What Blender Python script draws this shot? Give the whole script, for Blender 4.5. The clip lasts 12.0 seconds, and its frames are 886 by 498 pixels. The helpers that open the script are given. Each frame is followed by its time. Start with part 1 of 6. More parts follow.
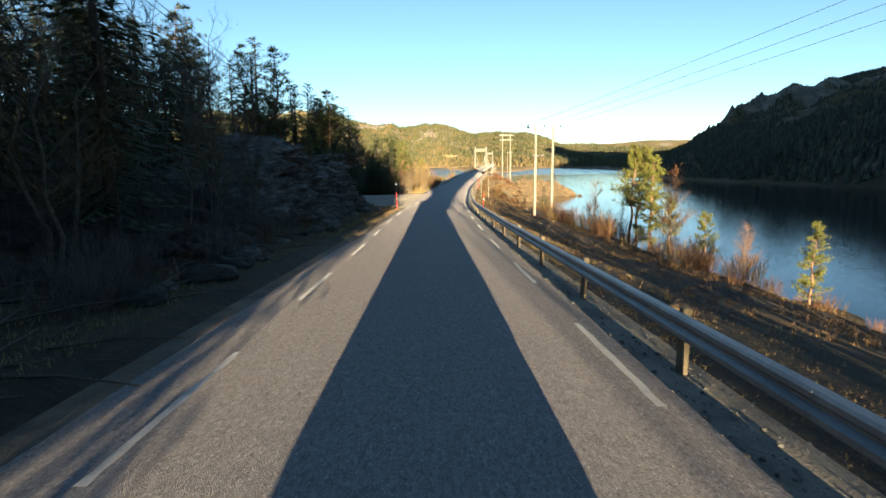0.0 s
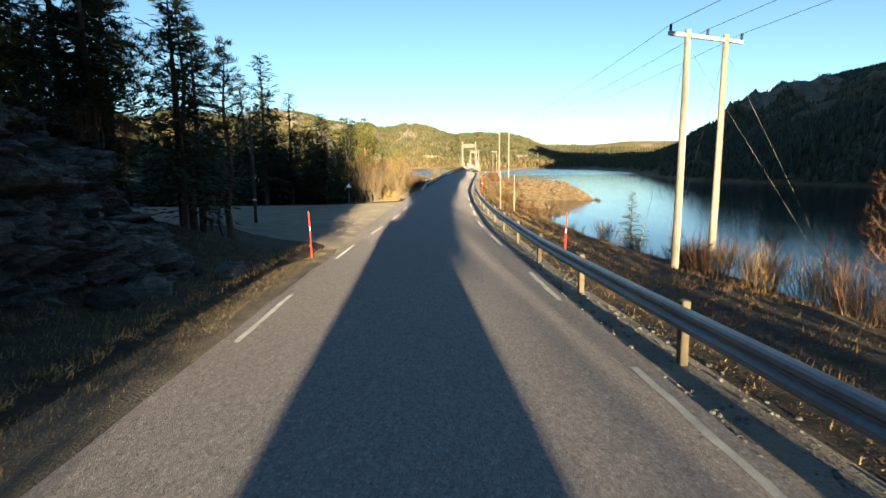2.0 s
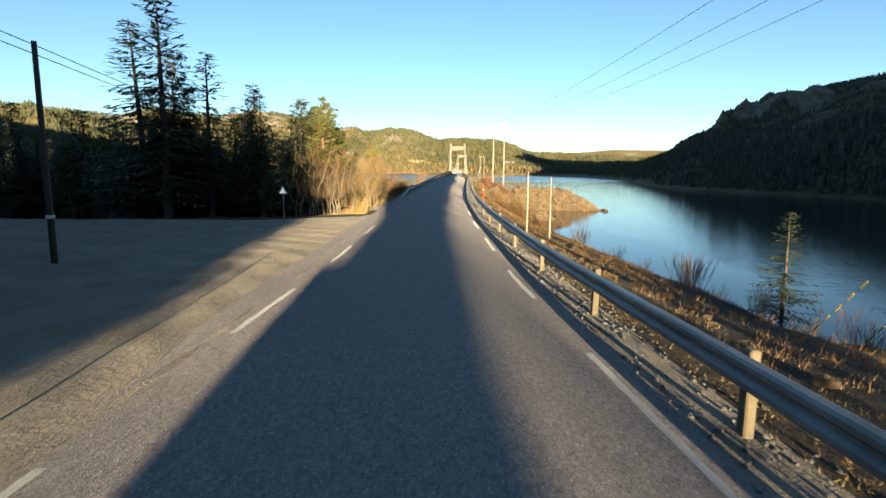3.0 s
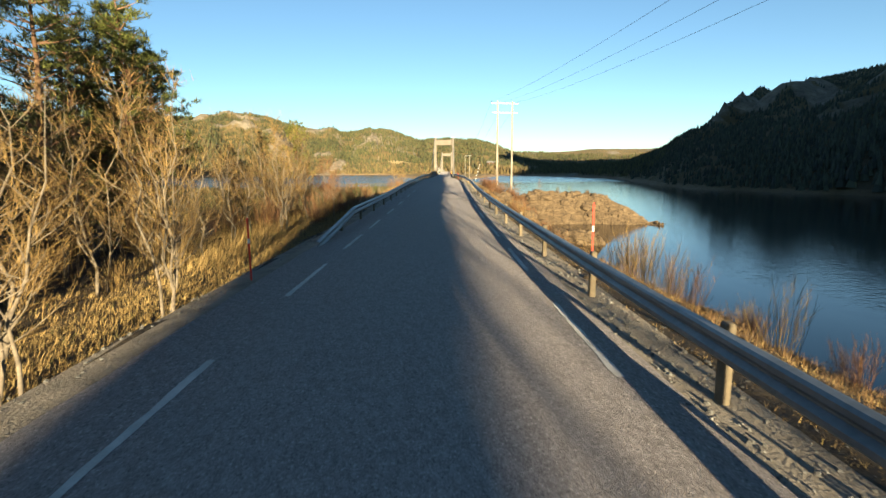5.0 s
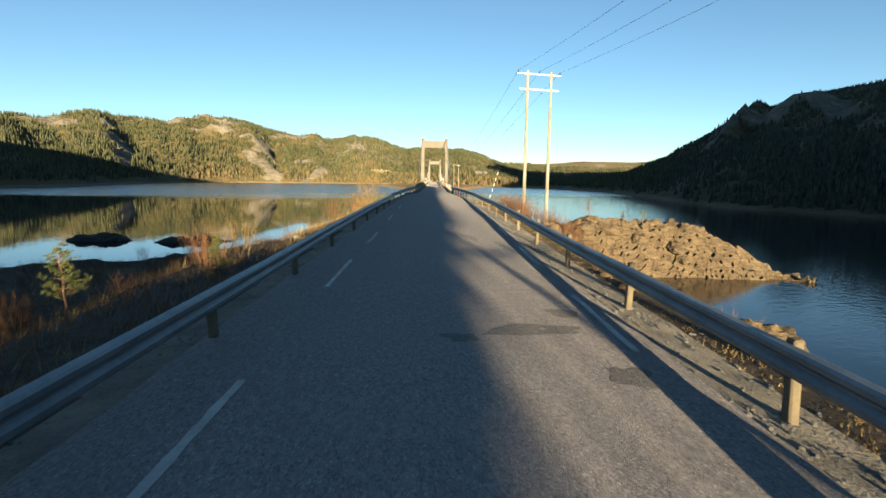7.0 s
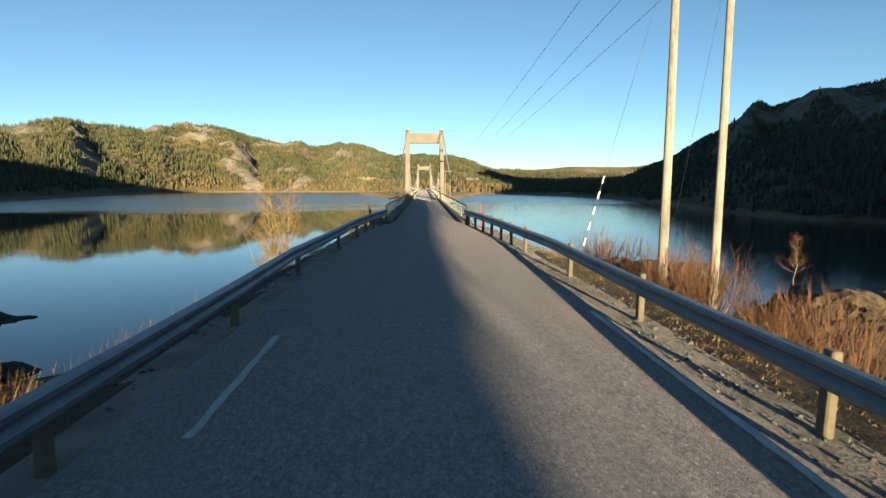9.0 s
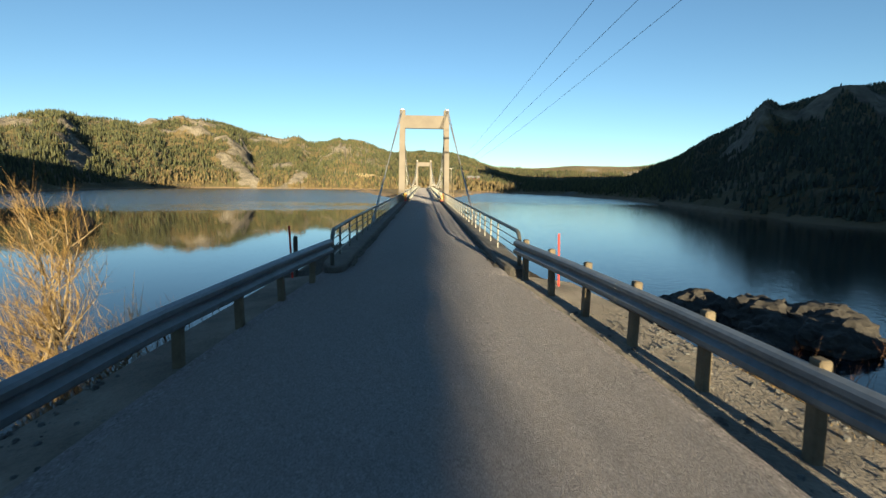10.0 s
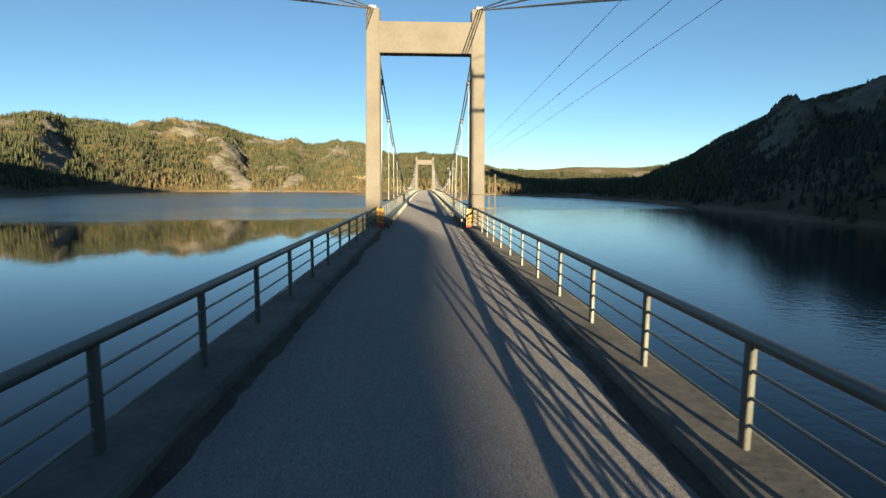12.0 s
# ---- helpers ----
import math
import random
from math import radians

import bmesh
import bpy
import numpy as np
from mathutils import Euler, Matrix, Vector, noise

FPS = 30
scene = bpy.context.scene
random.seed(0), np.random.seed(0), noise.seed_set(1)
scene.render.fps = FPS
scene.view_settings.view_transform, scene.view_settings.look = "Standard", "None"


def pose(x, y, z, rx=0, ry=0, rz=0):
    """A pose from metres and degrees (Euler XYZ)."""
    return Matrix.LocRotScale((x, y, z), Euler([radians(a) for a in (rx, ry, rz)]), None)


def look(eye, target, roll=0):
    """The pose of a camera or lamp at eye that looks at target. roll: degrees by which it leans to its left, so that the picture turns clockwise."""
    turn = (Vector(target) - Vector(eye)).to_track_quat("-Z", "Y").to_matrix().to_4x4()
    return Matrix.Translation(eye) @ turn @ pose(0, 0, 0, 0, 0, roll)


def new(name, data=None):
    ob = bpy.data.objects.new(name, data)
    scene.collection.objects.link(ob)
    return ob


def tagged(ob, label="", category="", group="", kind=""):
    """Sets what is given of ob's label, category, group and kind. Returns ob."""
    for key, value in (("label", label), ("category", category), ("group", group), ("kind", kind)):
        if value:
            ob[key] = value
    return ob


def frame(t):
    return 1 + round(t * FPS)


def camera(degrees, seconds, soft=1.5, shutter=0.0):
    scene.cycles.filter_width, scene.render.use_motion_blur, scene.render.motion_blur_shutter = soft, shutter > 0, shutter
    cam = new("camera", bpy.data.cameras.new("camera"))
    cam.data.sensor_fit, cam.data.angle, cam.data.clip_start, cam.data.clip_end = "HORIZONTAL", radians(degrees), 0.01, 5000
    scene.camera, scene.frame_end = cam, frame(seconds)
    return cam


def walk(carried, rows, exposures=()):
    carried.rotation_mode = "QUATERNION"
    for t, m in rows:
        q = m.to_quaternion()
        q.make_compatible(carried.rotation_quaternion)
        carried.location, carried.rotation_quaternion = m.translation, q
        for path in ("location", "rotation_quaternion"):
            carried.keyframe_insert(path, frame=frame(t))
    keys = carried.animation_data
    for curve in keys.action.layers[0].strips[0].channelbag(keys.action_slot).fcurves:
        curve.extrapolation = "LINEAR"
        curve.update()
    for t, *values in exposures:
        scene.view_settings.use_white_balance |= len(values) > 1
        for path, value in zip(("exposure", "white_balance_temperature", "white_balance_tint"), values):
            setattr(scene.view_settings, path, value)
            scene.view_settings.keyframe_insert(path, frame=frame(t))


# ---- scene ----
cam = camera(79.0, 12.0, shutter=0.04)
PATH = [
    (0.0, 0.000, -0.000, 3.036, 80.657, 0.577, -0.000),
    (0.5, -0.325, 8.376, 2.671, 79.996, 0.927, -0.462),
    (1.0, -0.566, 16.696, 2.306, 80.265, 0.360, -0.916),
    (1.5, -0.687, 24.904, 1.956, 81.014, 0.155, -1.375),
    (2.0, -0.648, 32.948, 1.658, 80.792, 0.615, -2.127),
    (2.5, -0.500, 40.940, 1.348, 80.811, -0.010, -2.837),
    (3.0, -0.262, 49.049, 1.058, 81.370, -0.393, -3.670),
    (3.2, -0.170, 52.305, 0.947, 81.390, 0.249, -3.900),
    (4.8, 1.163, 79.182, 0.595, 81.715, 1.183, -5.594),
    (5.0, 1.377, 82.504, 0.592, 81.479, 0.294, -5.656),
    (5.5, 1.935, 90.781, 0.592, 82.305, 0.171, -5.915),
    (6.0, 2.547, 98.990, 0.592, 83.029, -0.103, -6.282),
    (6.5, 3.180, 107.159, 0.599, 82.451, -0.805, -6.697),
    (7.0, 3.825, 115.333, 0.614, 82.531, -0.753, -7.195),
    (7.2, 4.096, 118.599, 0.624, 82.477, -0.574, -7.540),
    (8.8, 6.831, 144.517, 0.930, 83.482, -0.332, -8.379),
    (9.0, 7.202, 147.692, 0.938, 83.259, -0.069, -8.353),
    (9.5, 8.129, 155.625, 0.946, 83.389, -0.911, -8.396),
    (10.0, 9.033, 163.620, 0.953, 83.035, -0.693, -8.391),
    (10.5, 9.953, 171.530, 0.914, 82.685, -0.366, -8.264),
    (11.0, 10.788, 179.342, 0.893, 83.979, -0.080, -8.256),
    (11.5, 11.637, 187.068, 0.888, 83.096, -0.324, -8.241),
    (12.0, 12.497, 194.722, 0.890, 83.257, -0.374, -8.297),
]
walk(cam, [(t, pose(x, y, z, rx, ry, rz)) for t, x, y, z, rx, ry, rz in PATH], [(0, 2.36, 6300, 1), (4, 2.12, 6300, 0), (9, 1.8, 6050, -1), (12, 1.7, 5900, -1)])

# ---- world and sun: low sun behind the traveller ----
SUN_ELEV, SUN_DX = radians(5.6), -0.023
SKY_STRENGTH, SUN_STRENGTH = 0.06, 5.0
world = bpy.data.worlds.new("world")
scene.world = world
world.use_nodes = True
wn, wl = world.node_tree.nodes, world.node_tree.links
sky = wn.new("ShaderNodeTexSky")
sky.sky_type, sky.sun_disc = "NISHITA", False
sky.sun_elevation, sky.sun_rotation = SUN_ELEV, math.pi
sky.altitude, sky.air_density, sky.dust_density, sky.ozone_density = 100, 0.65, 0.0, 1.5
wn["Background"].inputs["Strength"].default_value = SKY_STRENGTH
wl.new(sky.outputs["Color"], wn["Background"].inputs["Color"])
sun_data = bpy.data.lights.new("sun", "SUN")
sun_data.energy, sun_data.angle, sun_data.color = SUN_STRENGTH, radians(0.22), (1.0, 0.77, 0.50)
sun = new("sun", sun_data)
sun.matrix_world = look((0, -50, 60), (SUN_DX, -49, 60 - math.tan(SUN_ELEV)))

# ---- materials ----
LAKE = -7.5


def ramp(nt, fac, stops):
    node = nt.nodes.new("ShaderNodeValToRGB")
    el = node.color_ramp.elements
    while len(el) < len(stops):
        el.new(0.5)
    for e, (p, c) in zip(el, stops):
        e.position, e.color = p, (*c, 1)
    nt.links.new(fac, node.inputs["Fac"])
    return node.outputs["Color"]


def mixc(nt, fac, a, b, how="MIX"):
    node = nt.nodes.new("ShaderNodeMix")
    node.data_type, node.blend_type = "RGBA", how
    for key, v in ((0, fac), (6, a), (7, b)):
        if hasattr(v, "is_linked"):
            nt.links.new(v, node.inputs[key])
        else:
            node.inputs[key].default_value = v if key == 0 else (*v, 1)
    return node.outputs[2]


def noise_tex(nt, vec, scale, detail=4.0, rough=0.55):
    node = nt.nodes.new("ShaderNodeTexNoise")
    node.inputs["Scale"].default_value, node.inputs["Detail"].default_value = scale, detail
    node.inputs["Roughness"].default_value = rough
    if vec is not None:
        nt.links.new(vec, node.inputs["Vector"])
    return node.outputs["Fac"]


def math_node(nt, op, a, b=0.0, c=0.0):
    node = nt.nodes.new("ShaderNodeMath")
    node.operation = op
    for i, v in enumerate((a, b, c)):
        if hasattr(v, "is_linked"):
            nt.links.new(v, node.inputs[i])
        else:
            node.inputs[i].default_value = v
    return node.outputs[0]


def stretch(nt, vec, s):
    node = nt.nodes.new("ShaderNodeMapping")
    node.inputs["Scale"].default_value = s
    nt.links.new(vec, node.inputs["Vector"])
    return node.outputs[0]


def base_mat(name, rough=0.8, metal=0.0, diffuse_rough=0.0):
    m = bpy.data.materials.new(name)
    m.use_nodes = True
    nt = m.node_tree
    p = nt.nodes["Principled BSDF"]
    p.inputs["Roughness"].default_value, p.inputs["Metallic"].default_value = rough, metal
    p.inputs["Diffuse Roughness"].default_value = diffuse_rough
    geo = nt.nodes.new("ShaderNodeNewGeometry")
    return m, nt, p, geo


def bump(nt, p, height, strength, dist):
    node = nt.nodes.new("ShaderNodeBump")
    node.inputs["Strength"].default_value, node.inputs["Distance"].default_value = strength, dist
    nt.links.new(height, node.inputs["Height"])
    nt.links.new(node.outputs[0], p.inputs["Normal"])


def plain(name, dark, light, scale, rough=0.8, metal=0.0, bump_s=0.3, bump_d=0.01, fine=None, vary=0.0, squash=None, dr=0.3):
    """Two tones at a broad scale with a finer grain over them, in world metres."""
    m, nt, p, geo = base_mat(name, rough, metal, dr)
    pos = geo.outputs["Position"]
    if squash:
        pos = stretch(nt, pos, squash)
    broad = noise_tex(nt, pos, scale, 3)
    grain = noise_tex(nt, pos, fine or scale * 9, 5)
    col = ramp(nt, broad, [(0.3, dark), (0.7, light)])
    col = mixc(nt, 0.35, col, ramp(nt, grain, [(0.3, dark), (0.7, light)]))
    if vary:
        info = nt.nodes.new("ShaderNodeObjectInfo")
        hsv = nt.nodes.new("ShaderNodeHueSaturation")
        nt.links.new(col, hsv.inputs["Color"])
        nt.links.new(math_node(nt, "MULTIPLY_ADD", info.outputs["Random"], vary, 1 - vary / 2), hsv.inputs["Value"])
        col = hsv.outputs[0]
    nt.links.new(col, p.inputs["Base Color"])
    if bump_s:
        bump(nt, p, grain, bump_s, bump_d)
    return m


def leafy(name, dark, light, vary=0.3, rough=0.75, trans=0.15):
    """Needles, twigs and blades: tone by island and by object."""
    m, nt, p, geo = base_mat(name, rough, 0, 0.5)
    info = nt.nodes.new("ShaderNodeObjectInfo")
    col = ramp(nt, geo.outputs["Random Per Island"], [(0.1, dark), (0.9, light)])
    hsv = nt.nodes.new("ShaderNodeHueSaturation")
    nt.links.new(col, hsv.inputs["Color"])
    nt.links.new(math_node(nt, "MULTIPLY_ADD", info.outputs["Random"], vary, 1 - vary / 2), hsv.inputs["Value"])
    nt.links.new(hsv.outputs[0], p.inputs["Base Color"])
    return m


def asphalt_material(name, base, patch=0.3, coarse=1.0):
    m, nt, p, geo = base_mat(name, 0.85, 0, 1.0)
    pos = geo.outputs["Position"]
    vor = nt.nodes.new("ShaderNodeTexVoronoi")
    vor.inputs["Scale"].default_value = 85.0
    nt.links.new(pos, vor.inputs["Vector"])
    lane = noise_tex(nt, stretch(nt, pos, (1.1, 0.05, 1)), 1.3, 3)
    stain = noise_tex(nt, pos, 0.35, 4)
    speck = noise_tex(nt, pos, 60.0, 2, 0.6)
    stones = ramp(nt, vor.outputs["Color"], [(0.1, [c * 0.40 for c in base]), (0.55, [c * 0.9 for c in base]), (0.95, [min(1, c * 2.1) for c in base])])
    col = mixc(nt, math_node(nt, "MULTIPLY", lane, 0.75), stones, [c * 0.72 for c in base])
    col = mixc(nt, math_node(nt, "MULTIPLY", ramp(nt, stain, [(0.5, (0, 0, 0)), (0.72, (1, 1, 1))]), patch), col, [c * 0.5 for c in base])
    chips = noise_tex(nt, stretch(nt, pos, (1, 0.45, 1)), 17.0, 3, 0.75)
    col = mixc(nt, 0.6 * coarse, col, ramp(nt, chips, [(0.36, [c * 0.35 for c in base]), (0.5, base), (0.66, [min(1, c * 1.9) for c in base])]))
    col = mixc(nt, 0.5, col, ramp(nt, speck, [(0.35, [c * 0.6 for c in base]), (0.7, [c * 1.6 for c in base])]))
    pale = noise_tex(nt, stretch(nt, pos, (1, 0.7, 1)), 34.0, 2, 0.5)
    col = mixc(nt, ramp(nt, pale, [(0.6, (0, 0, 0)), (0.7, [0.85 * coarse] * 3)]), col, [min(0.9, c * 1.9) for c in base])
    col = mixc(nt, ramp(nt, pale, [(0.3, [0.8 * coarse] * 3), (0.38, (0, 0, 0))]), col, [c * 0.35 for c in base])
    nt.links.new(col, p.inputs["Base Color"])
    grain = math_node(nt, "ADD", math_node(nt, "MULTIPLY", speck, 0.35), math_node(nt, "MULTIPLY", vor.outputs["Distance"], -1.0))
    bump(nt, p, grain, 0.7, 0.03)
    return m


def terrain_material():
    """Dry grass and heather on the flats, bare rock where it is steep, moss and litter between."""
    m, nt, p, geo = base_mat("terrain", 0.95, 0, 1.0)
    pos = geo.outputs["Position"]
    sep = nt.nodes.new("ShaderNodeSeparateXYZ")
    nt.links.new(geo.outputs["Normal"], sep.inputs[0])
    n_far = noise_tex(nt, pos, 0.012, 6, 0.65)
    n_mid = noise_tex(nt, pos, 0.16, 5, 0.6)
    n_near = noise_tex(nt, pos, 2.6, 5, 0.65)
    n_fine = noise_tex(nt, pos, 16.0, 4, 0.7)
    grass = ramp(nt, n_near, [(0.3, (0.018, 0.012, 0.006)), (0.5, (0.05, 0.032, 0.013)), (0.72, (0.12, 0.08, 0.032))])
    heath = ramp(nt, n_near, [(0.3, (0.009, 0.007, 0.005)), (0.55, (0.025, 0.016, 0.008)), (0.75, (0.042, 0.034, 0.012))])
    col = mixc(nt, ramp(nt, n_mid, [(0.4, (0, 0, 0)), (0.6, (1, 1, 1))]), grass, heath)
    hill = ramp(nt, n_far, [(0.35, (0.075, 0.066, 0.022)), (0.5, (0.185, 0.13, 0.046)), (0.62, (0.105, 0.094, 0.032)), (0.75, (0.24, 0.175, 0.075))])
    dist = nt.nodes.new("ShaderNodeVectorMath")
    dist.operation = "DISTANCE"
    nt.links.new(pos, dist.inputs[0])
    dist.inputs[1].default_value = (9, 120, 0)
    far = math_node(nt, "MINIMUM", math_node(nt, "MAXIMUM", math_node(nt, "MULTIPLY_ADD", dist.outputs["Value"], 0.01, -1.4), 0.0), 1.0)
    col = mixc(nt, far, col, mixc(nt, 0.3, hill, col))
    rock = ramp(nt, noise_tex(nt, stretch(nt, pos, (1, 1, 2.2)), 0.09, 7, 0.7), [(0.3, (0.065, 0.056, 0.042)), (0.5, (0.165, 0.14, 0.102)), (0.7, (0.29, 0.25, 0.19))])
    steep = math_node(nt, "ADD", math_node(nt, "MULTIPLY", sep.outputs[2], -1.0), math_node(nt, "MULTIPLY", n_mid, 0.35))
    rocky = ramp(nt, math_node(nt, "ADD", steep, 1.0), [(0.33, (0, 0, 0)), (0.42, (1, 1, 1))])
    col = mixc(nt, rocky, col, rock)
    level = nt.nodes.new("ShaderNodeSeparateXYZ")
    nt.links.new(pos, level.inputs[0])
    beach = math_node(nt, "ADD", level.outputs[2], math_node(nt, "MULTIPLY", n_mid, -2.0))
    beach = math_node(nt, "MULTIPLY", math_node(nt, "LESS_THAN", beach, LAKE + 0.5), far)
    col = mixc(nt, beach, col, mixc(nt, n_near, (0.13, 0.088, 0.045), (0.30, 0.21, 0.115)))
    crag = nt.nodes.new("ShaderNodeAttribute")
    crag.attribute_name = "crag"
    bare = math_node(nt, "ADD", crag.outputs["Fac"], math_node(nt, "MULTIPLY_ADD", noise_tex(nt, pos, 0.06, 6, 0.7), 1.2, -0.6))
    col = mixc(nt, ramp(nt, bare, [(0.42, (0, 0, 0)), (0.58, (1, 1, 1))]), col, rock)
    col = mixc(nt, 0.22, col, ramp(nt, n_fine, [(0.35, (0.012, 0.010, 0.007)), (0.65, (0.10, 0.072, 0.034))]))
    nt.links.new(col, p.inputs["Base Color"])
    h = math_node(nt, "ADD", math_node(nt, "MULTIPLY", n_near, 0.6), math_node(nt, "MULTIPLY", n_fine, 0.25))
    cliff = math_node(nt, "MULTIPLY", math_node(nt, "MULTIPLY", noise_tex(nt, stretch(nt, pos, (1, 1, 1.6)), 0.045, 7, 0.68), 26.0), far)
    bump(nt, p, math_node(nt, "ADD", cliff, math_node(nt, "ADD", h, math_node(nt, "MULTIPLY", n_mid, 2.5))), 0.9, 0.35)
    return m


def rock_material(name, dark, mid, light, scale=0.9, cracks=0.3):
    m, nt, p, geo = base_mat(name, 0.9, 0, 0.8)
    pos = geo.outputs["Position"]
    a = noise_tex(nt, stretch(nt, pos, (1, 1, 2.5)), scale, 8, 0.68)
    b = noise_tex(nt, pos, scale * 14, 4, 0.7)
    vor = nt.nodes.new("ShaderNodeTexVoronoi")
    vor.feature = "DISTANCE_TO_EDGE"
    vor.inputs["Scale"].default_value = scale * 0.7
    nt.links.new(stretch(nt, pos, (1, 0.5, 1.9)), vor.inputs["Vector"])
    crack = ramp(nt, vor.outputs["Distance"], [(0.0, (0.25, 0.25, 0.25)), (0.05, (1, 1, 1))])
    col = ramp(nt, a, [(0.3, dark), (0.5, mid), (0.68, light)])
    col = mixc(nt, 0.3, col, ramp(nt, b, [(0.35, dark), (0.65, light)]))
    col = mixc(nt, cracks, col, crack, "MULTIPLY")
    nt.links.new(col, p.inputs["Base Color"])
    bump(nt, p, math_node(nt, "ADD", math_node(nt, "MULTIPLY", a, 2.0), math_node(nt, "MULTIPLY", b, 0.3)), 0.9, 0.2)
    return m


def water_material():
    """Calm near the marsh, ruffled by wind farther out and on the open side."""
    m, nt, p, geo = base_mat("lake_water", 0.04)
    p.inputs["Base Color"].default_value = (0.002, 0.006, 0.011, 1)
    p.inputs["IOR"].default_value = 1.33
    pos = geo.outputs["Position"]
    at = nt.nodes.new("ShaderNodeSeparateXYZ")
    nt.links.new(pos, at.inputs[0])
    gust = math_node(nt, "MULTIPLY_ADD", noise_tex(nt, stretch(nt, pos, (0.5, 1.0, 1)), 0.011, 5, 0.62), 2.0, -1.0)
    out = math_node(nt, "MULTIPLY_ADD", math_node(nt, "MULTIPLY_ADD", gust, 150.0, math_node(nt, "MULTIPLY_ADD", at.outputs[0], -0.25, at.outputs[1])), 0.016, -5.4)
    aside = math_node(nt, "MULTIPLY_ADD", math_node(nt, "MULTIPLY_ADD", gust, 14.0, at.outputs[0]), 0.06, -1.6)
    wind = math_node(nt, "MINIMUM", math_node(nt, "MAXIMUM", math_node(nt, "MAXIMUM", out, math_node(nt, "MINIMUM", aside, 0.13)), 0.0), 1.0)
    small = noise_tex(nt, stretch(nt, pos, (1.0, 0.5, 1)), 5.5, 3, 0.6)
    chop = noise_tex(nt, stretch(nt, pos, (0.8, 1.0, 1)), 1.6, 3, 0.6)
    swell = noise_tex(nt, stretch(nt, pos, (1.0, 0.6, 1)), 0.35, 2)
    h = math_node(nt, "ADD", math_node(nt, "MULTIPLY", small, math_node(nt, "MULTIPLY_ADD", wind, 1.0, 0.12)), math_node(nt, "MULTIPLY", swell, 0.6))
    h = math_node(nt, "ADD", h, math_node(nt, "MULTIPLY", chop, math_node(nt, "MULTIPLY", wind, 17.0)))
    nt.links.new(math_node(nt, "MULTIPLY_ADD", wind, 0.15, 0.03), p.inputs["Roughness"])
    bump(nt, p, h, 0.3, 0.03)
    return m


M = {
    "asphalt": asphalt_material("asphalt", (0.262, 0.232, 0.222)),
    "deck_asphalt": asphalt_material("bridge_asphalt", (0.265, 0.238, 0.225), 0.5, 0.35),
    "patch": asphalt_material("asphalt_patch", (0.15, 0.135, 0.125)),
    "paint": plain("road_paint", (0.29, 0.28, 0.26), (0.52, 0.505, 0.475), 3.0, 0.75, bump_s=0.6, bump_d=0.01, fine=40, dr=1.0),
    "gravel": plain("gravel", (0.10, 0.086, 0.068), (0.34, 0.29, 0.225), 1.2, 0.95, bump_s=1.0, bump_d=0.06, fine=22, dr=1.0),
    "verge_soil": plain("verge_soil", (0.045, 0.036, 0.026), (0.19, 0.155, 0.11), 1.6, 0.95, bump_s=1.0, bump_d=0.05, fine=24, dr=1.0),
    "terrain": terrain_material(),
    "water": water_material(),
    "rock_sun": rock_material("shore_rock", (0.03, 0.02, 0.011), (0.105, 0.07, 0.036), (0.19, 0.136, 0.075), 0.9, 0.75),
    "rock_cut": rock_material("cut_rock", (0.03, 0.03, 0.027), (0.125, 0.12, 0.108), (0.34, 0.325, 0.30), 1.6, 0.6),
    # darkened copy of the other rock, with shade put into its colour
    "rock_dark": rock_material("shade_dark_rock", (0.012, 0.011, 0.010), (0.034, 0.03, 0.025), (0.075, 0.064, 0.05), 0.9),
    "steel": plain("galvanised_steel", (0.13, 0.145, 0.155), (0.25, 0.27, 0.285), 1.5, 0.5, 0.45, 0.1, 0.003),
    "rail_paint": plain("grey_railing_steel", (0.125, 0.12, 0.098), (0.185, 0.178, 0.145), 2.5, 0.5, 0.35, 0.15, 0.003),
    "post_wood": plain("pale_post", (0.11, 0.085, 0.05), (0.21, 0.165, 0.10), 4.0, 0.8, 0, 0.4, 0.006, 30),
    "concrete": plain("concrete", (0.145, 0.122, 0.095), (0.225, 0.195, 0.152), 0.6, 0.9, 0, 0.35, 0.01, 12),
    "concrete_old": plain("weathered_concrete", (0.06, 0.053, 0.043), (0.175, 0.155, 0.125), 1.6, 0.92, 0, 0.35, 0.012, 14),
    "pole_wood": plain("bleached_pole_wood", (0.13, 0.108, 0.08), (0.44, 0.385, 0.305), 3.0, 0.85, 0, 0.5, 0.01, 22, squash=(1, 1, 0.2)),
    "pole_dark": plain("dark_pole_wood", (0.05, 0.04, 0.03), (0.12, 0.095, 0.07), 2.0, 0.85, squash=(1, 1, 0.1)),
    "arm_steel": plain("pale_galvanised_steel", (0.42, 0.42, 0.40), (0.60, 0.60, 0.57), 2.0, 0.6, 0.1, 0.1, 0.003),
    "wire": plain("wire", (0.10, 0.10, 0.105), (0.17, 0.17, 0.175), 3.0, 0.5, 0.6, 0),
    "cable": plain("bridge_cable", (0.20, 0.195, 0.185), (0.36, 0.35, 0.33), 3.0, 0.5, 0.4, 0.2, 0.004),
    "red": plain("red_plastic", (0.55, 0.035, 0.02), (0.75, 0.06, 0.03), 5.0, 0.5, 0, 0),
    "white": plain("white_plastic", (0.68, 0.68, 0.66), (0.82, 0.82, 0.80), 5.0, 0.5, 0, 0),
    "yellow": plain("yellow_plastic", (0.70, 0.46, 0.03), (0.85, 0.58, 0.05), 5.0, 0.5, 0, 0),
    "black": plain("dark_plastic", (0.02, 0.02, 0.02), (0.05, 0.05, 0.05), 5.0, 0.5, 0, 0),
}

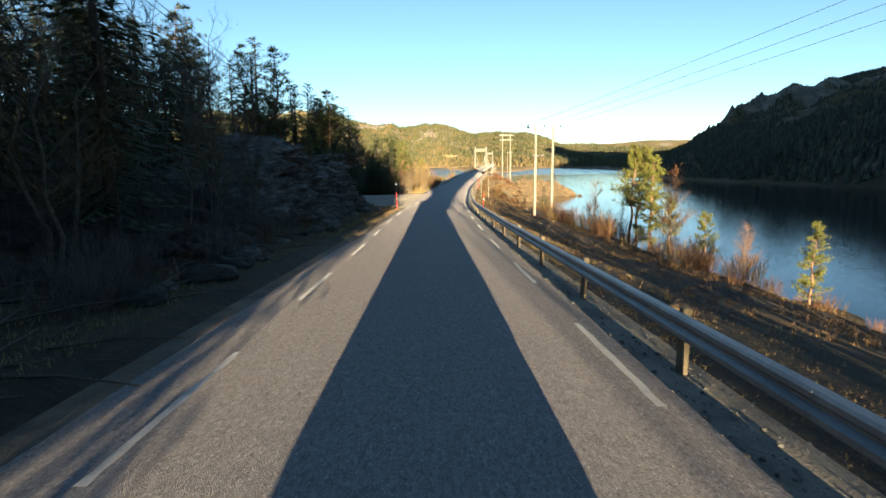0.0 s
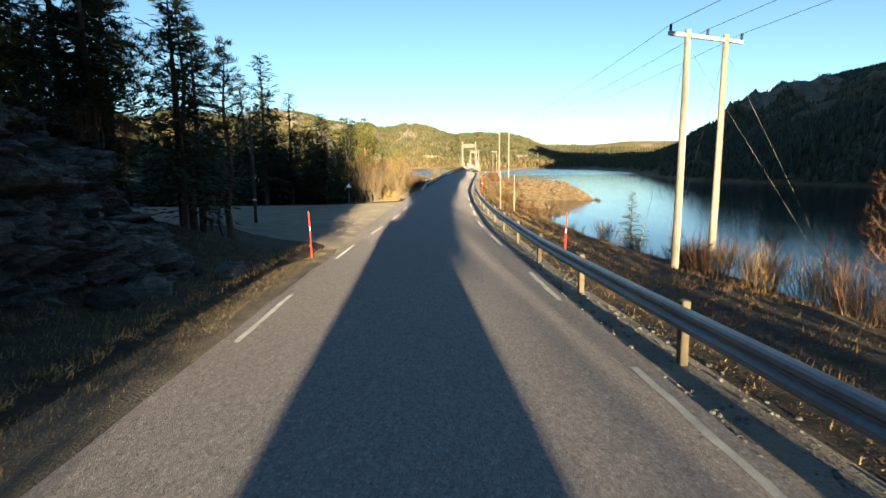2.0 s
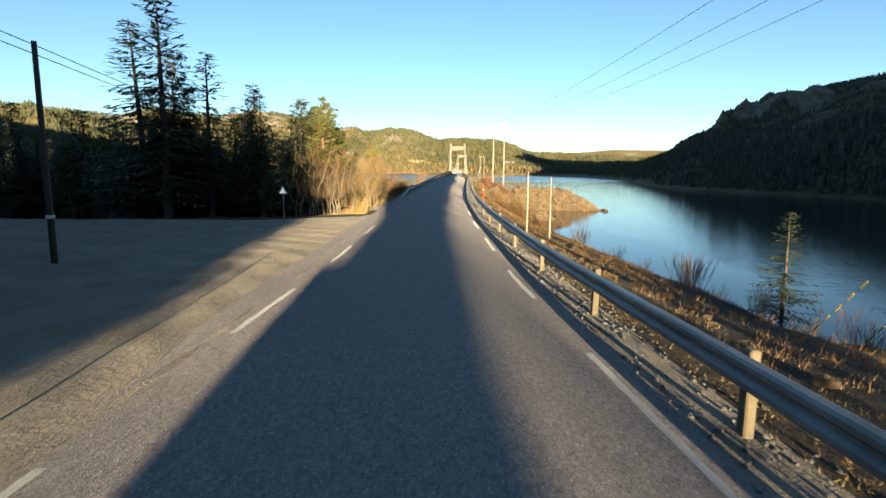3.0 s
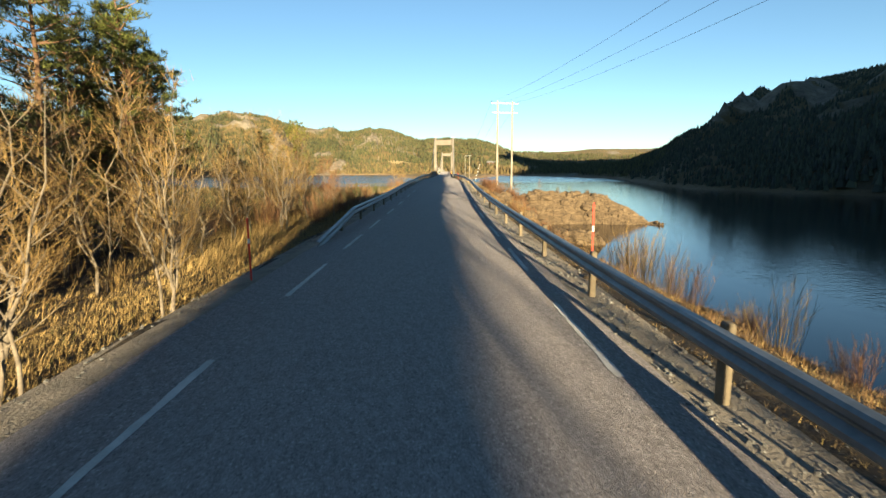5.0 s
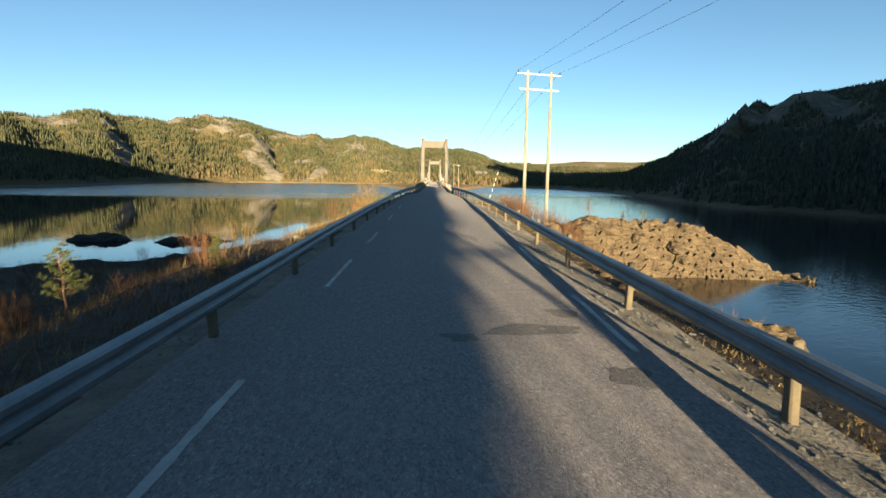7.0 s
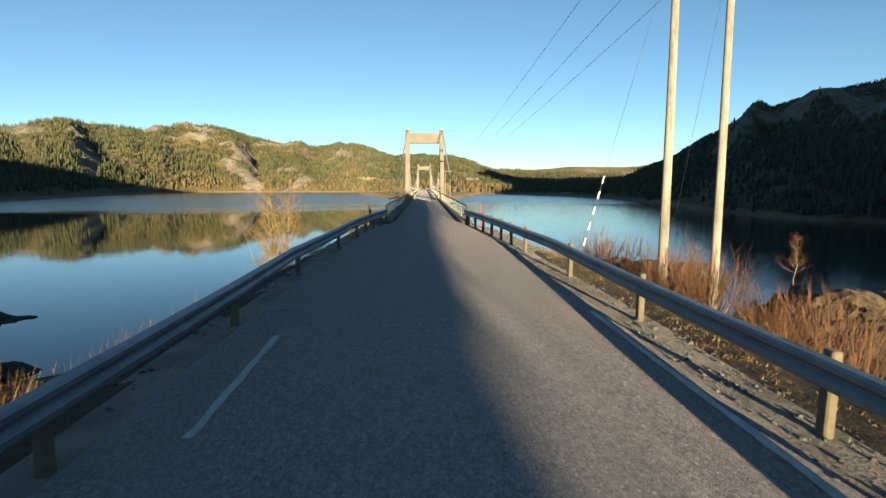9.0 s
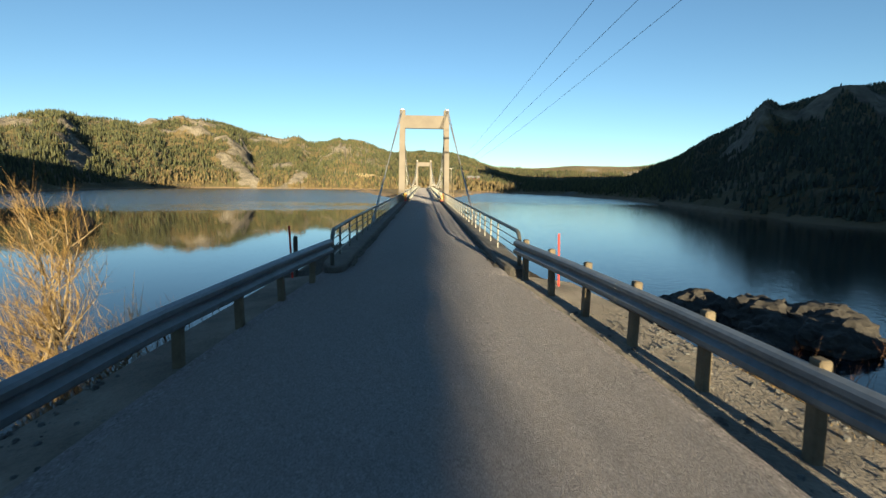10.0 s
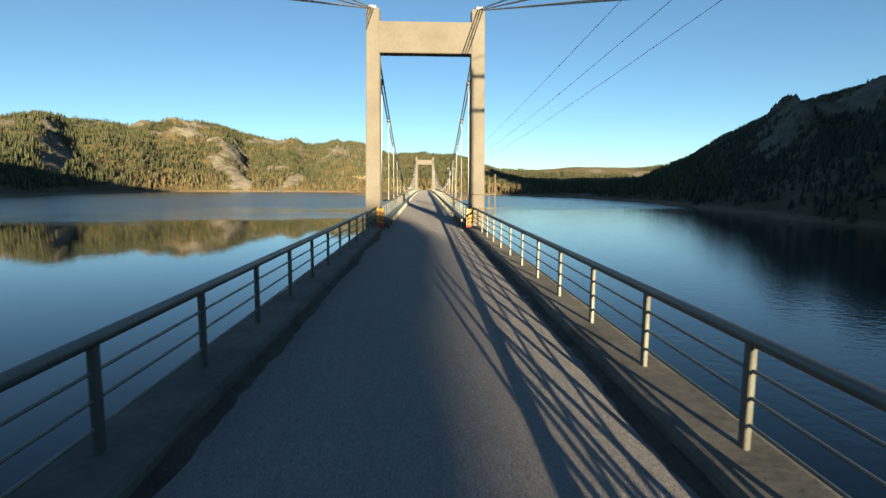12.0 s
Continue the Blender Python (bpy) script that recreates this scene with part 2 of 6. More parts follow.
# ---- plan ----
RY = np.array([-160, -60, 0, 16, 35, 47, 62, 76, 90, 107, 130, 151, 165, 178])
RX = np.array([-0.6, -0.3, -0.3, -0.5, -0.72, -0.72, -0.1, 0.62, 1.6, 3.25, 5.62, 8.05, 9.42, 10.55])
ZY = np.array([-160, -40, 0, 8.4, 16.7, 24.9, 33, 41, 49, 62, 79, 107, 118, 144, 157, 166, 173, 178, 220, 280, 340, 460, 480])
ZZ = np.array([4.331, 2.071, 0.651, 0.286, -0.079, -0.43, -0.726, -1.04, -1.323, -1.66, -1.79, -1.79, -1.76, -1.47, -1.44, -1.27, -1.03, -0.98, -0.97, -0.75, -0.9, -1.6, -1.8])
BRIDGE_Y0, BRIDGE_X0, BRIDGE_SLOPE = 177.5, 10.5, 0.1115


def smooth_curve(ks, vs):
    """A gentle curve through knots: linear steps averaged over a sliding stretch."""
    fine = np.arange(ks[0], ks[-1] + 0.5, 0.5)
    v = np.interp(fine, ks, vs)
    k = np.hanning(23)
    v = np.convolve(np.pad(v, 11, mode="edge"), k / k.sum(), mode="valid")
    return fine, v


_rx, _rz = smooth_curve(RY, RX), smooth_curve(ZY, ZZ)


def road_x(y):
    y = np.asarray(y, float)
    return np.where(y > BRIDGE_Y0, BRIDGE_X0 + (y - BRIDGE_Y0) * BRIDGE_SLOPE, np.interp(y, *_rx))


def road_z(y):
    return np.interp(np.asarray(y, float), *_rz)


def hash2(ix, iy, seed):
    h = (ix * 374761393 + iy * 668265263 + seed * 974711) & 0x7FFFFFFF
    h = ((h ^ (h >> 13)) * 1274126177) & 0x7FFFFFFF
    return ((h ^ (h >> 16)) & 0xFFFF) / 65535.0


def vnoise(x, y, seed=0):
    xi, yi = np.floor(x).astype(np.int64), np.floor(y).astype(np.int64)
    fx, fy = x - xi, y - yi
    fx, fy = fx * fx * (3 - 2 * fx), fy * fy * (3 - 2 * fy)
    a, b = hash2(xi, yi, seed), hash2(xi + 1, yi, seed)
    c, d = hash2(xi, yi + 1, seed), hash2(xi + 1, yi + 1, seed)
    return (a * (1 - fx) + b * fx) * (1 - fy) + (c * (1 - fx) + d * fx) * fy


def fbm(x, y, scale, octaves=5, seed=0, gain=0.5):
    v, amp, tot = 0.0, 1.0, 0.0
    for i in range(octaves):
        v = v + amp * (vnoise(x / scale, y / scale, seed + i) - 0.5)
        tot += amp
        amp, scale = amp * gain, scale * 0.5
    return v / tot * 2


def sstep(a, b, x):
    u = np.clip((x - a) / (b - a), 0, 1)
    return u * u * (3 - 2 * u)


# hills round the lake, by bearing from mid-lake: shore, crest distance, crest height above the lake
HAZ = np.array([-180, -165, -120, -80, -60, -45, -34, -30.6, -28.3, -26.8, -23.1, -20.5, -17.2, -14.8, -11.2, -8, -4.7, -1.3, 1, 3.4, 6.2, 9.3, 11.7, 14, 16.5, 19, 23.8, 27, 29.2, 31.7, 34, 37.7, 40.6, 43.4, 47, 60, 80, 95, 110, 118, 126, 150, 156, 160, 166, 170, 173, 176, 180])
HSH = np.array([400, 220, 200, 260, 280, 320, 350, 380, 430, 470, 560, 600, 645, 660, 660, 650, 645, 635, 615, 595, 580, 560, 550, 535, 490, 450, 385, 335, 295, 260, 228, 185, 166, 152, 142, 132, 132, 150, 180, 195, 212, 260, 310, 350, 400, 400, 400, 400, 400])
HCR = np.array([900, 480, 430, 600, 700, 850, 920, 950, 1000, 1020, 1090, 1130, 1190, 1200, 1235, 1250, 1300, 1360, 1410, 1455, 1490, 1500, 1450, 1200, 900, 800, 720, 700, 760, 900, 880, 880, 860, 800, 740, 560, 480, 480, 520, 540, 560, 620, 640, 650, 750, 850, 850, 850, 900])
# ridges behind the start are unseen, their heights set to shade the far slopes
HHT = np.array([8, 110, 120, 92, 94, 96, 94, 93, 109, 115, 117, 116, 138, 136, 117, 107, 103, 115, 106, 90, 97, 93, 74, 42, 17, 10, 10, 15, 32, 53, 81, 111, 126, 125, 125, 120, 190, 235, 245, 230, 150, 150, 215, 172, 142, 122, 95, 50, 8])
# bare cliffs: bearing, share of the slope, and half-widths in both
CLIFFS = ((-17.4, 0.95, 2.2, 0.07), (-8.8, 0.72, 1.4, 0.14), (-12.3, 0.14, 1.5, 0.14), (-8.0, 0.06, 2.4, 0.05), (-16.4, 0.46, 2.4, 0.07), (-14.6, 0.70, 1.5, 0.06), (-29.8, 0.80, 1.6, 0.16), (-26.4, 0.42, 0.9, 0.16), (-25.0, 0.20, 0.9, 0.12), (-23.4, 0.93, 1.6, 0.07), (-20.6, 0.88, 1.2, 0.09), (-1.2, 0.92, 1.3, 0.08), (-2.6, 0.35, 1.6, 0.06), (-13.0, 0.34, 1.2, 0.06), (40.5, 0.42, 2.6, 0.12), (37.0, 0.30, 1.5, 0.08), (45.0, 0.5, 2.0, 0.10))
# the near land between the two waters: where its shores run
SY = np.array([-200, 0, 40, 60, 80, 100, 120, 134, 146, 158, 168, 174, 178, 184, 196, 206])
SR = np.array([45, 32, 27, 23.5, 18.5, 15.5, 15.5, 19, 21, 25, 25, 20.5, 15.5, 15.2, 15.5, 15.0])
SL = np.array([-400, -400, -400, -400, -330, -200, -80, -46, -30, -11, -1.0, 2.0, 6.5, 8, 9, 15])


def cliff_field(x, y):
    """Bearing, share of the slope and how far a spot lies within a cliff."""
    dx, dy = x - 9.0, y - 163.0
    az, r = np.degrees(np.arctan2(dx, dy)), np.hypot(dx, dy)
    shore, crest = np.interp(az, HAZ, HSH), np.interp(az, HAZ, HCR)
    u = (r - shore - 18 * fbm(x, y, 120, 3, 5)) / (crest - shore)
    wa, wu = 2.6 * fbm(x, y, 60, 5, 83, 0.6), 0.22 * fbm(x, y, 48, 5, 87, 0.6)
    c = np.zeros_like(az)
    for a0, u0, da, du in CLIFFS:
        c = np.maximum(c, 1 - np.hypot((az + wa - a0) / da, (u + wu - u0) / du) * 0.7)
    return az, r, u, np.clip(c * 2.1 - 0.1 + 0.5 * fbm(x, y, 22, 3, 89, 0.6), 0, 1)


def hill_height(x, y):
    az, r, u, cliff = cliff_field(x, y)
    top = np.interp(az, HAZ, HHT)
    rise = np.where(u < 1, np.clip(u, 0, 1) ** 0.85, np.clip(1 - 0.35 * (u - 1), 0.25, 1))
    rough = fbm(x, y, 260, 6, 11, 0.55)
    crag = np.abs(fbm(x, y, 110, 5, 23, 0.55))
    # ribs and gullies that run down the slopes
    rib = fbm(az * 9.0 + 2.0 * rough, u * 1.2, 12.0, 4, 29, 0.55)
    slope = sstep(0.03, 0.3, u) * sstep(1.0, 0.7, u)
    h = LAKE + top * rise * (0.93 + 0.14 * rough * sstep(1.0, 0.5, u)) + top * (0.16 * crag + 0.13 * rib) * slope + 2.0 * sstep(0, 0.04, u)
    # benches with steep risers, and the bold rock faces
    step = top * 0.085
    q = (h - LAKE) / np.maximum(step, 0.5) + 1.3 * fbm(x, y, 60, 4, 97)
    bench = (np.floor(q) + sstep(0.62, 0.95, q - np.floor(q)) - q) * step
    h = h + bench * np.where(az > 25, 0.3, 0.75) * sstep(0.02, 0.15, u) * sstep(0.92, 0.7, u)
    h = h + cliff * np.where(az > 25, 0.0, top * 0.05) * sstep(1.0, 0.8, u) * (1 + 0.6 * fbm(x, y, 26, 3, 59)) * (u > 0)
    h = h - top * 0.16 * np.exp(-((az + 10.5 + 1.5 * (u - 0.2)) / 0.42) ** 2) * sstep(0.03, 0.12, u) * sstep(0.75, 0.4, u)
    # low tongue of land that carries the far end of the bridge
    mid = 41.0 + 0.1115 * (y - 460)
    tongue = LAKE + 3.2 * sstep(452, 470, y) * sstep(1.0, 0.55, np.abs(x - mid) / np.clip(16 + 0.24 * (y - 455), 8, 90)) * sstep(800, 640, y) + 0.5 * fbm(x, y, 14, 3, 91) - 0.6
    h = np.where(u < 0, LAKE - 1.0 + np.clip(u * 8, -1, 0) * 2, h)
    # the next range, beyond the narrows
    range_h = LAKE - 3 + (np.interp(az, [8, 13, 18, 21, 24, 27, 30, 33], [50, 80, 84, 92, 90, 84, 88, 60]) + 22 * fbm(x, y, 420, 5, 47)) * sstep(1250, 2250, r) * sstep(3200, 2300, r) * sstep(4, 12, az) * sstep(38, 31, az)
    h = np.maximum(h, range_h)
    return np.maximum(h, np.where((y > 440) & (y < 800), tongue, -50))


def crag_mask(x, y):
    """Where the hillsides are bare rock: the cliffs, and broken patches high up and above the far shore."""
    az, r, u, cliff = cliff_field(x, y)
    n = fbm(x, y, 95, 4, 71)
    far = sstep(150, 300, r)
    wooded = sstep(-7, -4, az) * sstep(17, 13, az) * sstep(1000, 900, r)
    return np.clip(np.maximum(np.clip((n - 0.30) * 4.0, 0, 1) * (1 - wooded), 0.9 * cliff) * far, 0, 1)


def near_height(x, y):
    z0, xc = road_z(y), road_x(y)
    xr, xl = np.interp(y, SY, SR), np.interp(y, SY, SL)
    off = x - xc
    wob = 1.2 * fbm(x, y, 9, 4, 31) + 0.25 * fbm(x, y, 2.2, 3, 37)
    # fall to the water on both hands
    e = np.interp(y, [160, 174], [4.4, 2.75])
    wr = np.maximum(xr + 2.0 * fbm(x, y, 12, 3, 41) - xc - e, np.interp(y, [160, 174], [3.0, 1.8]))
    ur = (off - e) / wr
    right = z0 - 0.15 + (LAKE - z0 - 0.1) * (0.25 * sstep(0, 0.35, ur) + 0.75 * sstep(0.25, 1.0, ur)) - np.clip(ur - 1, 0, 2) * 3
    wl = np.maximum(xc - e - 0.6 - (xl + 2.5 * fbm(x, y, 14, 3, 43)), np.interp(y, [160, 174], [3.0, 1.6]))
    ul = (-off - e - 0.6) / np.minimum(wl, 60)
    fall = z0 - 0.2 + (LAKE - z0 + 0.6) * (0.62 * sstep(0.0, 0.22, ul)) - np.clip((-off - e - 0.6) / wl - 0.9, 0, 2) * 12
    # wooded slope above the road, then the level side road, then the bank to the lake
    rise = z0 + 0.1 + np.clip(-off - 6.0, 0, 17) * 0.30 * (0.5 + 0.5 * sstep(64, 40, y))
    level = z0 - 0.1 - 0.01 * np.clip(-off - 5, 0, 40) + 0.03 * np.clip(-off - 22, 0, 100)
    woods = z0 - 0.4 - 0.05 * np.clip(-off - 8, 0, 40)
    a, b, c = sstep(57, 51, y), sstep(88, 82, y), sstep(118, 96, y)
    left = a * rise + (1 - a) * (b * level + (1 - b) * (c * woods + (1 - c) * fall))
    flat = (sstep(49.5, 55, y) * sstep(86, 80, y)) * sstep(45, 30, -off)
    left = left + wob * sstep(5.0, 9.0, -off) * (1 - flat)
    right = right + 0.6 * wob * sstep(5.0, 8.0, off)
    h = np.where(off > 0, right, left)
    h = np.where(np.abs(off) < e, z0 - 0.12, h)
    # the abutment: the land ends in a steep bank under the bridge
    h = h + (LAKE - 3 - h) * sstep(183, 188, y) * sstep(7, 3, np.abs(off)) * (np.abs(off) < 7)
    h = np.where(y > 192, h + (LAKE - 3 - h) * sstep(192, 200, y), h)
    return h


def height(x, y):
    x, y = np.asarray(x, float), np.asarray(y, float)
    near = near_height(x, y)
    inside = (y < 207) & (y > -200)
    edge = sstep(-200, -120, y)
    hill = hill_height(x, y)
    wide = sstep(150, 60, np.abs(x))
    near = np.where(inside, near, -50)
    blend = np.where(near > hill, near * edge + hill * (1 - edge), hill)
    return np.maximum(np.where(y < 118, near * wide * edge + blend * (1 - wide * edge), blend), LAKE - 4)


# ---- building helpers ----


def mesh_from(name, verts, faces, mats=(), smooth=False):
    me = bpy.data.meshes.new(name)
    me.from_pydata([tuple(v) for v in verts], [], faces)
    for m in mats:
        me.materials.append(m)
    if smooth:
        me.polygons.foreach_set("use_smooth", [True] * len(me.polygons))
    me.update()
    return me


def part(name, bm, material, parent, label="", smooth=False):
    """Links a bmesh, or a mesh already made, as one object under a thing or a part."""
    if isinstance(bm, bmesh.types.BMesh):
        me = bpy.data.meshes.new(name)
        bm.to_mesh(me)
        bm.free()
    else:
        me = bm
    if material is not None and not me.materials:
        me.materials.append(material)
    if smooth:
        me.polygons.foreach_set("use_smooth", [True] * len(me.polygons))
    ob = new(name, me)
    ob.parent = parent
    if label:
        ob["label"] = label
    return ob


def thing(name, label, category, at=(0, 0, 0), rz=0.0, group="", kind=""):
    ob = new(name)
    ob.matrix_world = pose(at[0], at[1], at[2], 0, 0, rz)
    return tagged(ob, label, category, group, kind)


def add_box(bm, size, at=(0, 0, 0), bevel=0.0, turn=None):
    m = Matrix.Translation(at) @ (turn.to_4x4() if turn else Matrix()) @ Matrix.Diagonal((*size, 1))
    got = bmesh.ops.create_cube(bm, size=1, matrix=m)
    if bevel:
        edges = list({e for v in got["verts"] for e in v.link_edges})
        bmesh.ops.bevel(bm, geom=edges, offset=bevel, segments=1, affect="EDGES")
    return bm


def add_tube(bm, points, radii, sides=8, caps=True):
    """A round bar along points, with a radius for each."""
    pts = [Vector(p) for p in points]
    if not hasattr(radii, "__len__"):
        radii = [radii] * len(pts)
    rings, side = [], None
    for i, p in enumerate(pts):
        d = (pts[min(i + 1, len(pts) - 1)] - pts[max(i - 1, 0)]).normalized()
        ref = Vector((0, 0, 1)) if abs(d.z) < 0.9 else Vector((1, 0, 0))
        a = d.cross(ref).normalized()
        if side is not None and a.dot(side) < 0 and abs(d.z) < 0.9:
            a = -a
        side = a
        b = d.cross(a)
        rings.append([bm.verts.new(p + radii[i] * (math.cos(2 * math.pi * k / sides) * a + math.sin(2 * math.pi * k / sides) * b)) for k in range(sides)])
    for r0, r1 in zip(rings, rings[1:]):
        for k in range(sides):
            bm.faces.new((r0[k], r0[(k + 1) % sides], r1[(k + 1) % sides], r1[k]))
    if caps:
        bm.faces.new(rings[0][::-1])
        bm.faces.new(rings[-1])
    return bm


def add_sweep(bm, profile, stations, closed=False):
    """A section (across, up) carried along stations of (x, y, z, nx, ny): across runs along (nx, ny)."""
    rows = [[bm.verts.new((x + u * nx, y + u * ny, z + w)) for u, w in profile] for x, y, z, nx, ny in stations]
    n = len(profile)
    for r0, r1 in zip(rows, rows[1:]):
        for k in range(n if closed else n - 1):
            bm.faces.new((r0[k], r0[(k + 1) % n], r1[(k + 1) % n], r1[k]))
    if closed:
        bm.faces.new(rows[0][::-1])
        bm.faces.new(rows[-1])
    return bm


def stations(y0, y1, step, off=0.0, dz=0.0):
    n = max(2, int(round((y1 - y0) / step)) + 1)
    ys = np.linspace(y0, y1, n)
    out = []
    for y in ys:
        t = np.array([float(road_x(y + 0.5) - road_x(y - 0.5)), 1.0])
        t /= np.hypot(*t)
        o = float(np.interp(y, *off)) if isinstance(off, tuple) else off
        nx, ny = t[1], -t[0]
        out.append((float(road_x(y)) + o * nx, y + o * ny, float(road_z(y)) + dz, nx, ny))
    return out


# ---- ground, water, road ----


def grid_axis(a, b, fine, lo, hi, grow=1.12, cap=10.0, reach=900):
    mid = list(np.arange(a, b + fine / 2, fine))
    up, s = [mid[-1]], fine
    while up[-1] < hi:
        s = min(s * grow, cap if up[-1] < reach else 80)
        up.append(up[-1] + s)
    down, s = [mid[0]], fine
    while down[-1] > lo:
        s = min(s * grow, cap if down[-1] > -reach else 80)
        down.append(down[-1] - s)
    return np.array(down[:0:-1] + mid + up[1:])


gx = grid_axis(-26, 40, 0.6, -2600, 2600, reach=820)
gy = grid_axis(-12, 206, 0.9, -2600, 3600, reach=1500)
GX, GY = np.meshgrid(gx, gy)
GZ = height(GX, GY)
nxg = len(gx)
gv = np.stack([GX.ravel(), GY.ravel(), GZ.ravel()], 1)
idx = np.arange(len(gy) * nxg).reshape(len(gy), nxg)
gf = np.stack([idx[:-1, :-1].ravel(), idx[:-1, 1:].ravel(), idx[1:, 1:].ravel(), idx[1:, :-1].ravel()], 1)
ground = new("ground", mesh_from("ground", gv.tolist(), gf.tolist(), [M["terrain"]], True))
crag_at = ground.data.attributes.new("crag", "FLOAT", "POINT")
crag_at.data.foreach_set("value", crag_mask(GX, GY).ravel().astype(np.float32))


def ground_z(x, y):
    """Height of the ground mesh itself."""
    i, j = np.clip(np.searchsorted(gy, y) - 1, 0, len(gy) - 2), np.clip(np.searchsorted(gx, x) - 1, 0, nxg - 2)
    fy, fx = (y - gy[i]) / (gy[i + 1] - gy[i]), (x - gx[j]) / (gx[j + 1] - gx[j])
    return (GZ[i, j] * (1 - fx) + GZ[i, j + 1] * fx) * (1 - fy) + (GZ[i + 1, j] * (1 - fx) + GZ[i + 1, j + 1] * fx) * fy


tagged(ground, "rolling ground of dry grass, heather and bare rock round the lake", "ground", kind="structure")

bm = bmesh.new()
bmesh.ops.create_grid(bm, x_segments=1, y_segments=1, size=2200, matrix=Matrix.Translation((0, 600, LAKE)))
lake = part("water", bm, M["water"], None)
tagged(lake, "dark blue lake, lightly rippled, mirroring the hills", "lake", kind="structure")



def narrowing(y):
    """The road draws in from its full width to the single lane of the bridge."""
    return float(np.interp(y, (158, 168, 175.5), (1.0, 0.86, 0.62)))


def road_ribbon(profile, y0, y1, step, by_shift=False):
    bm = bmesh.new()
    rows = []
    for x, y, z, nx, ny in stations(y0, y1, step):
        k = narrowing(y)
        row = []
        for u, w in profile:
            v = u - math.copysign(3.3 * (1 - k), u) if by_shift else u * k
            row.append(bm.verts.new((x + v * nx, y + v * ny, z + w)))
        rows.append(row)
    for p, q in zip(rows, rows[1:]):
        for j in range(len(profile) - 1):
            bm.faces.new((p[j], p[j + 1], q[j + 1], q[j]))
    return bm


bm = road_ribbon([(-3.75, -0.16), (-3.55, -0.03), (-1.5, 0.0), (1.5, 0.0), (3.0, -0.03), (3.2, -0.16)], -120, 175.6, 1.0)
for v in bm.verts:
    # the surface draws in beside the cutting, where grass creeps over its broken edge
    o = v.co.x - float(road_x(v.co.y))
    if o < -3.3:
        v.co.x += 0.42 * float(sstep(18, 30, v.co.y) * sstep(60, 54, v.co.y)) + 0.06 * noise.noise((v.co.y * 0.7, 0, 0))
road = part("road", bm, M["asphalt"], None, smooth=True)
tagged(road, "narrow grey asphalt road with worn dashed edge lines", "road", kind="structure")
bm = road_ribbon([(3.0, -0.06), (3.6, -0.09), (4.6, -0.22), (5.0, -0.5)], -120, 175.3, 0.8, True)
shoulder = tagged(part("road_shoulder", bm, M["gravel"], None, smooth=True), "gravel shoulder under the guard rail", "shoulder", kind="structure")
bm = road_ribbon([(-4.9, -0.5), (-4.35, -0.14), (-3.7, -0.07), (-3.4, -0.05)], 86, 175.3, 0.8, True)
shoulder = tagged(part("road_shoulder", bm, M["gravel"], None, smooth=True), "gravel shoulder under the second guard rail", "shoulder", kind="structure")

bm = road_ribbon([(-5.4, -0.3), (-4.6, -0.14), (-3.9, -0.07), (-2.95, -0.05)], -120, 52.5, 0.8)
shoulder = tagged(part("road_shoulder", bm, M["verge_soil"], None, smooth=True), "gritty soil verge under the rock cutting", "shoulder", kind="structure")

# ---- road furniture ----
RAIL_OFF = (np.array([-200, 0, 45, 70, 110, 150, 163, 169, 175.3]), np.array([3.35, 3.35, 3.45, 3.3, 3.3, 3.45, 3.42, 2.85, 2.08]))
RAIL_OFF_L = (np.array([90, 99, 104, 125, 150, 161, 169, 175.3]), np.array([-3.6, -3.42, -3.38, -3.35, -3.6, -3.65, -3.0, -1.98]))
LINE_L = (np.array([-60, 0, 20, 35, 53, 66, 110, 135, 151, 160]), np.array([-2.6, -2.6, -2.66, -2.83, -2.88, -2.5, -2.45, -2.45, -2.7, -2.8]))
LINE_R = (np.array([-60, 5, 25, 47, 62, 110, 151, 160]), np.array([2.7, 2.7, 2.62, 2.85, 2.48, 2.52, 2.77, 2.8]))


def beam_profile(s):
    """W-section of a guard rail beam; s is +1 where the beam's back is to the right."""
    front = [(0.0, 0.43), (-0.06, 0.445), (-0.085, 0.475), (-0.085, 0.525), (-0.03, 0.575), (-0.03, 0.60), (-0.085, 0.65), (-0.085, 0.70), (-0.06, 0.73), (0.0, 0.745)]
    back = [(u + 0.014, w) for u, w in front[::-1]]
    pts = [(s * u, w) for u, w in front + back]
    return pts if s > 0 else pts[::-1]


def post_mesh():
    bm = bmesh.new()
    add_box(bm, (0.11, 0.15, 1.36), (0, 0, 0.12))
    tops = [v for v in bm.verts if v.co.z > 0.5]
    bmesh.ops.bevel(bm, geom=list({e for v in tops for e in v.link_edges}), offset=0.018, segments=1, affect="EDGES")
    me = bpy.data.meshes.new("post")
    bm.to_mesh(me)
    bm.free()
    me.materials.append(M["post_wood"])
    return me


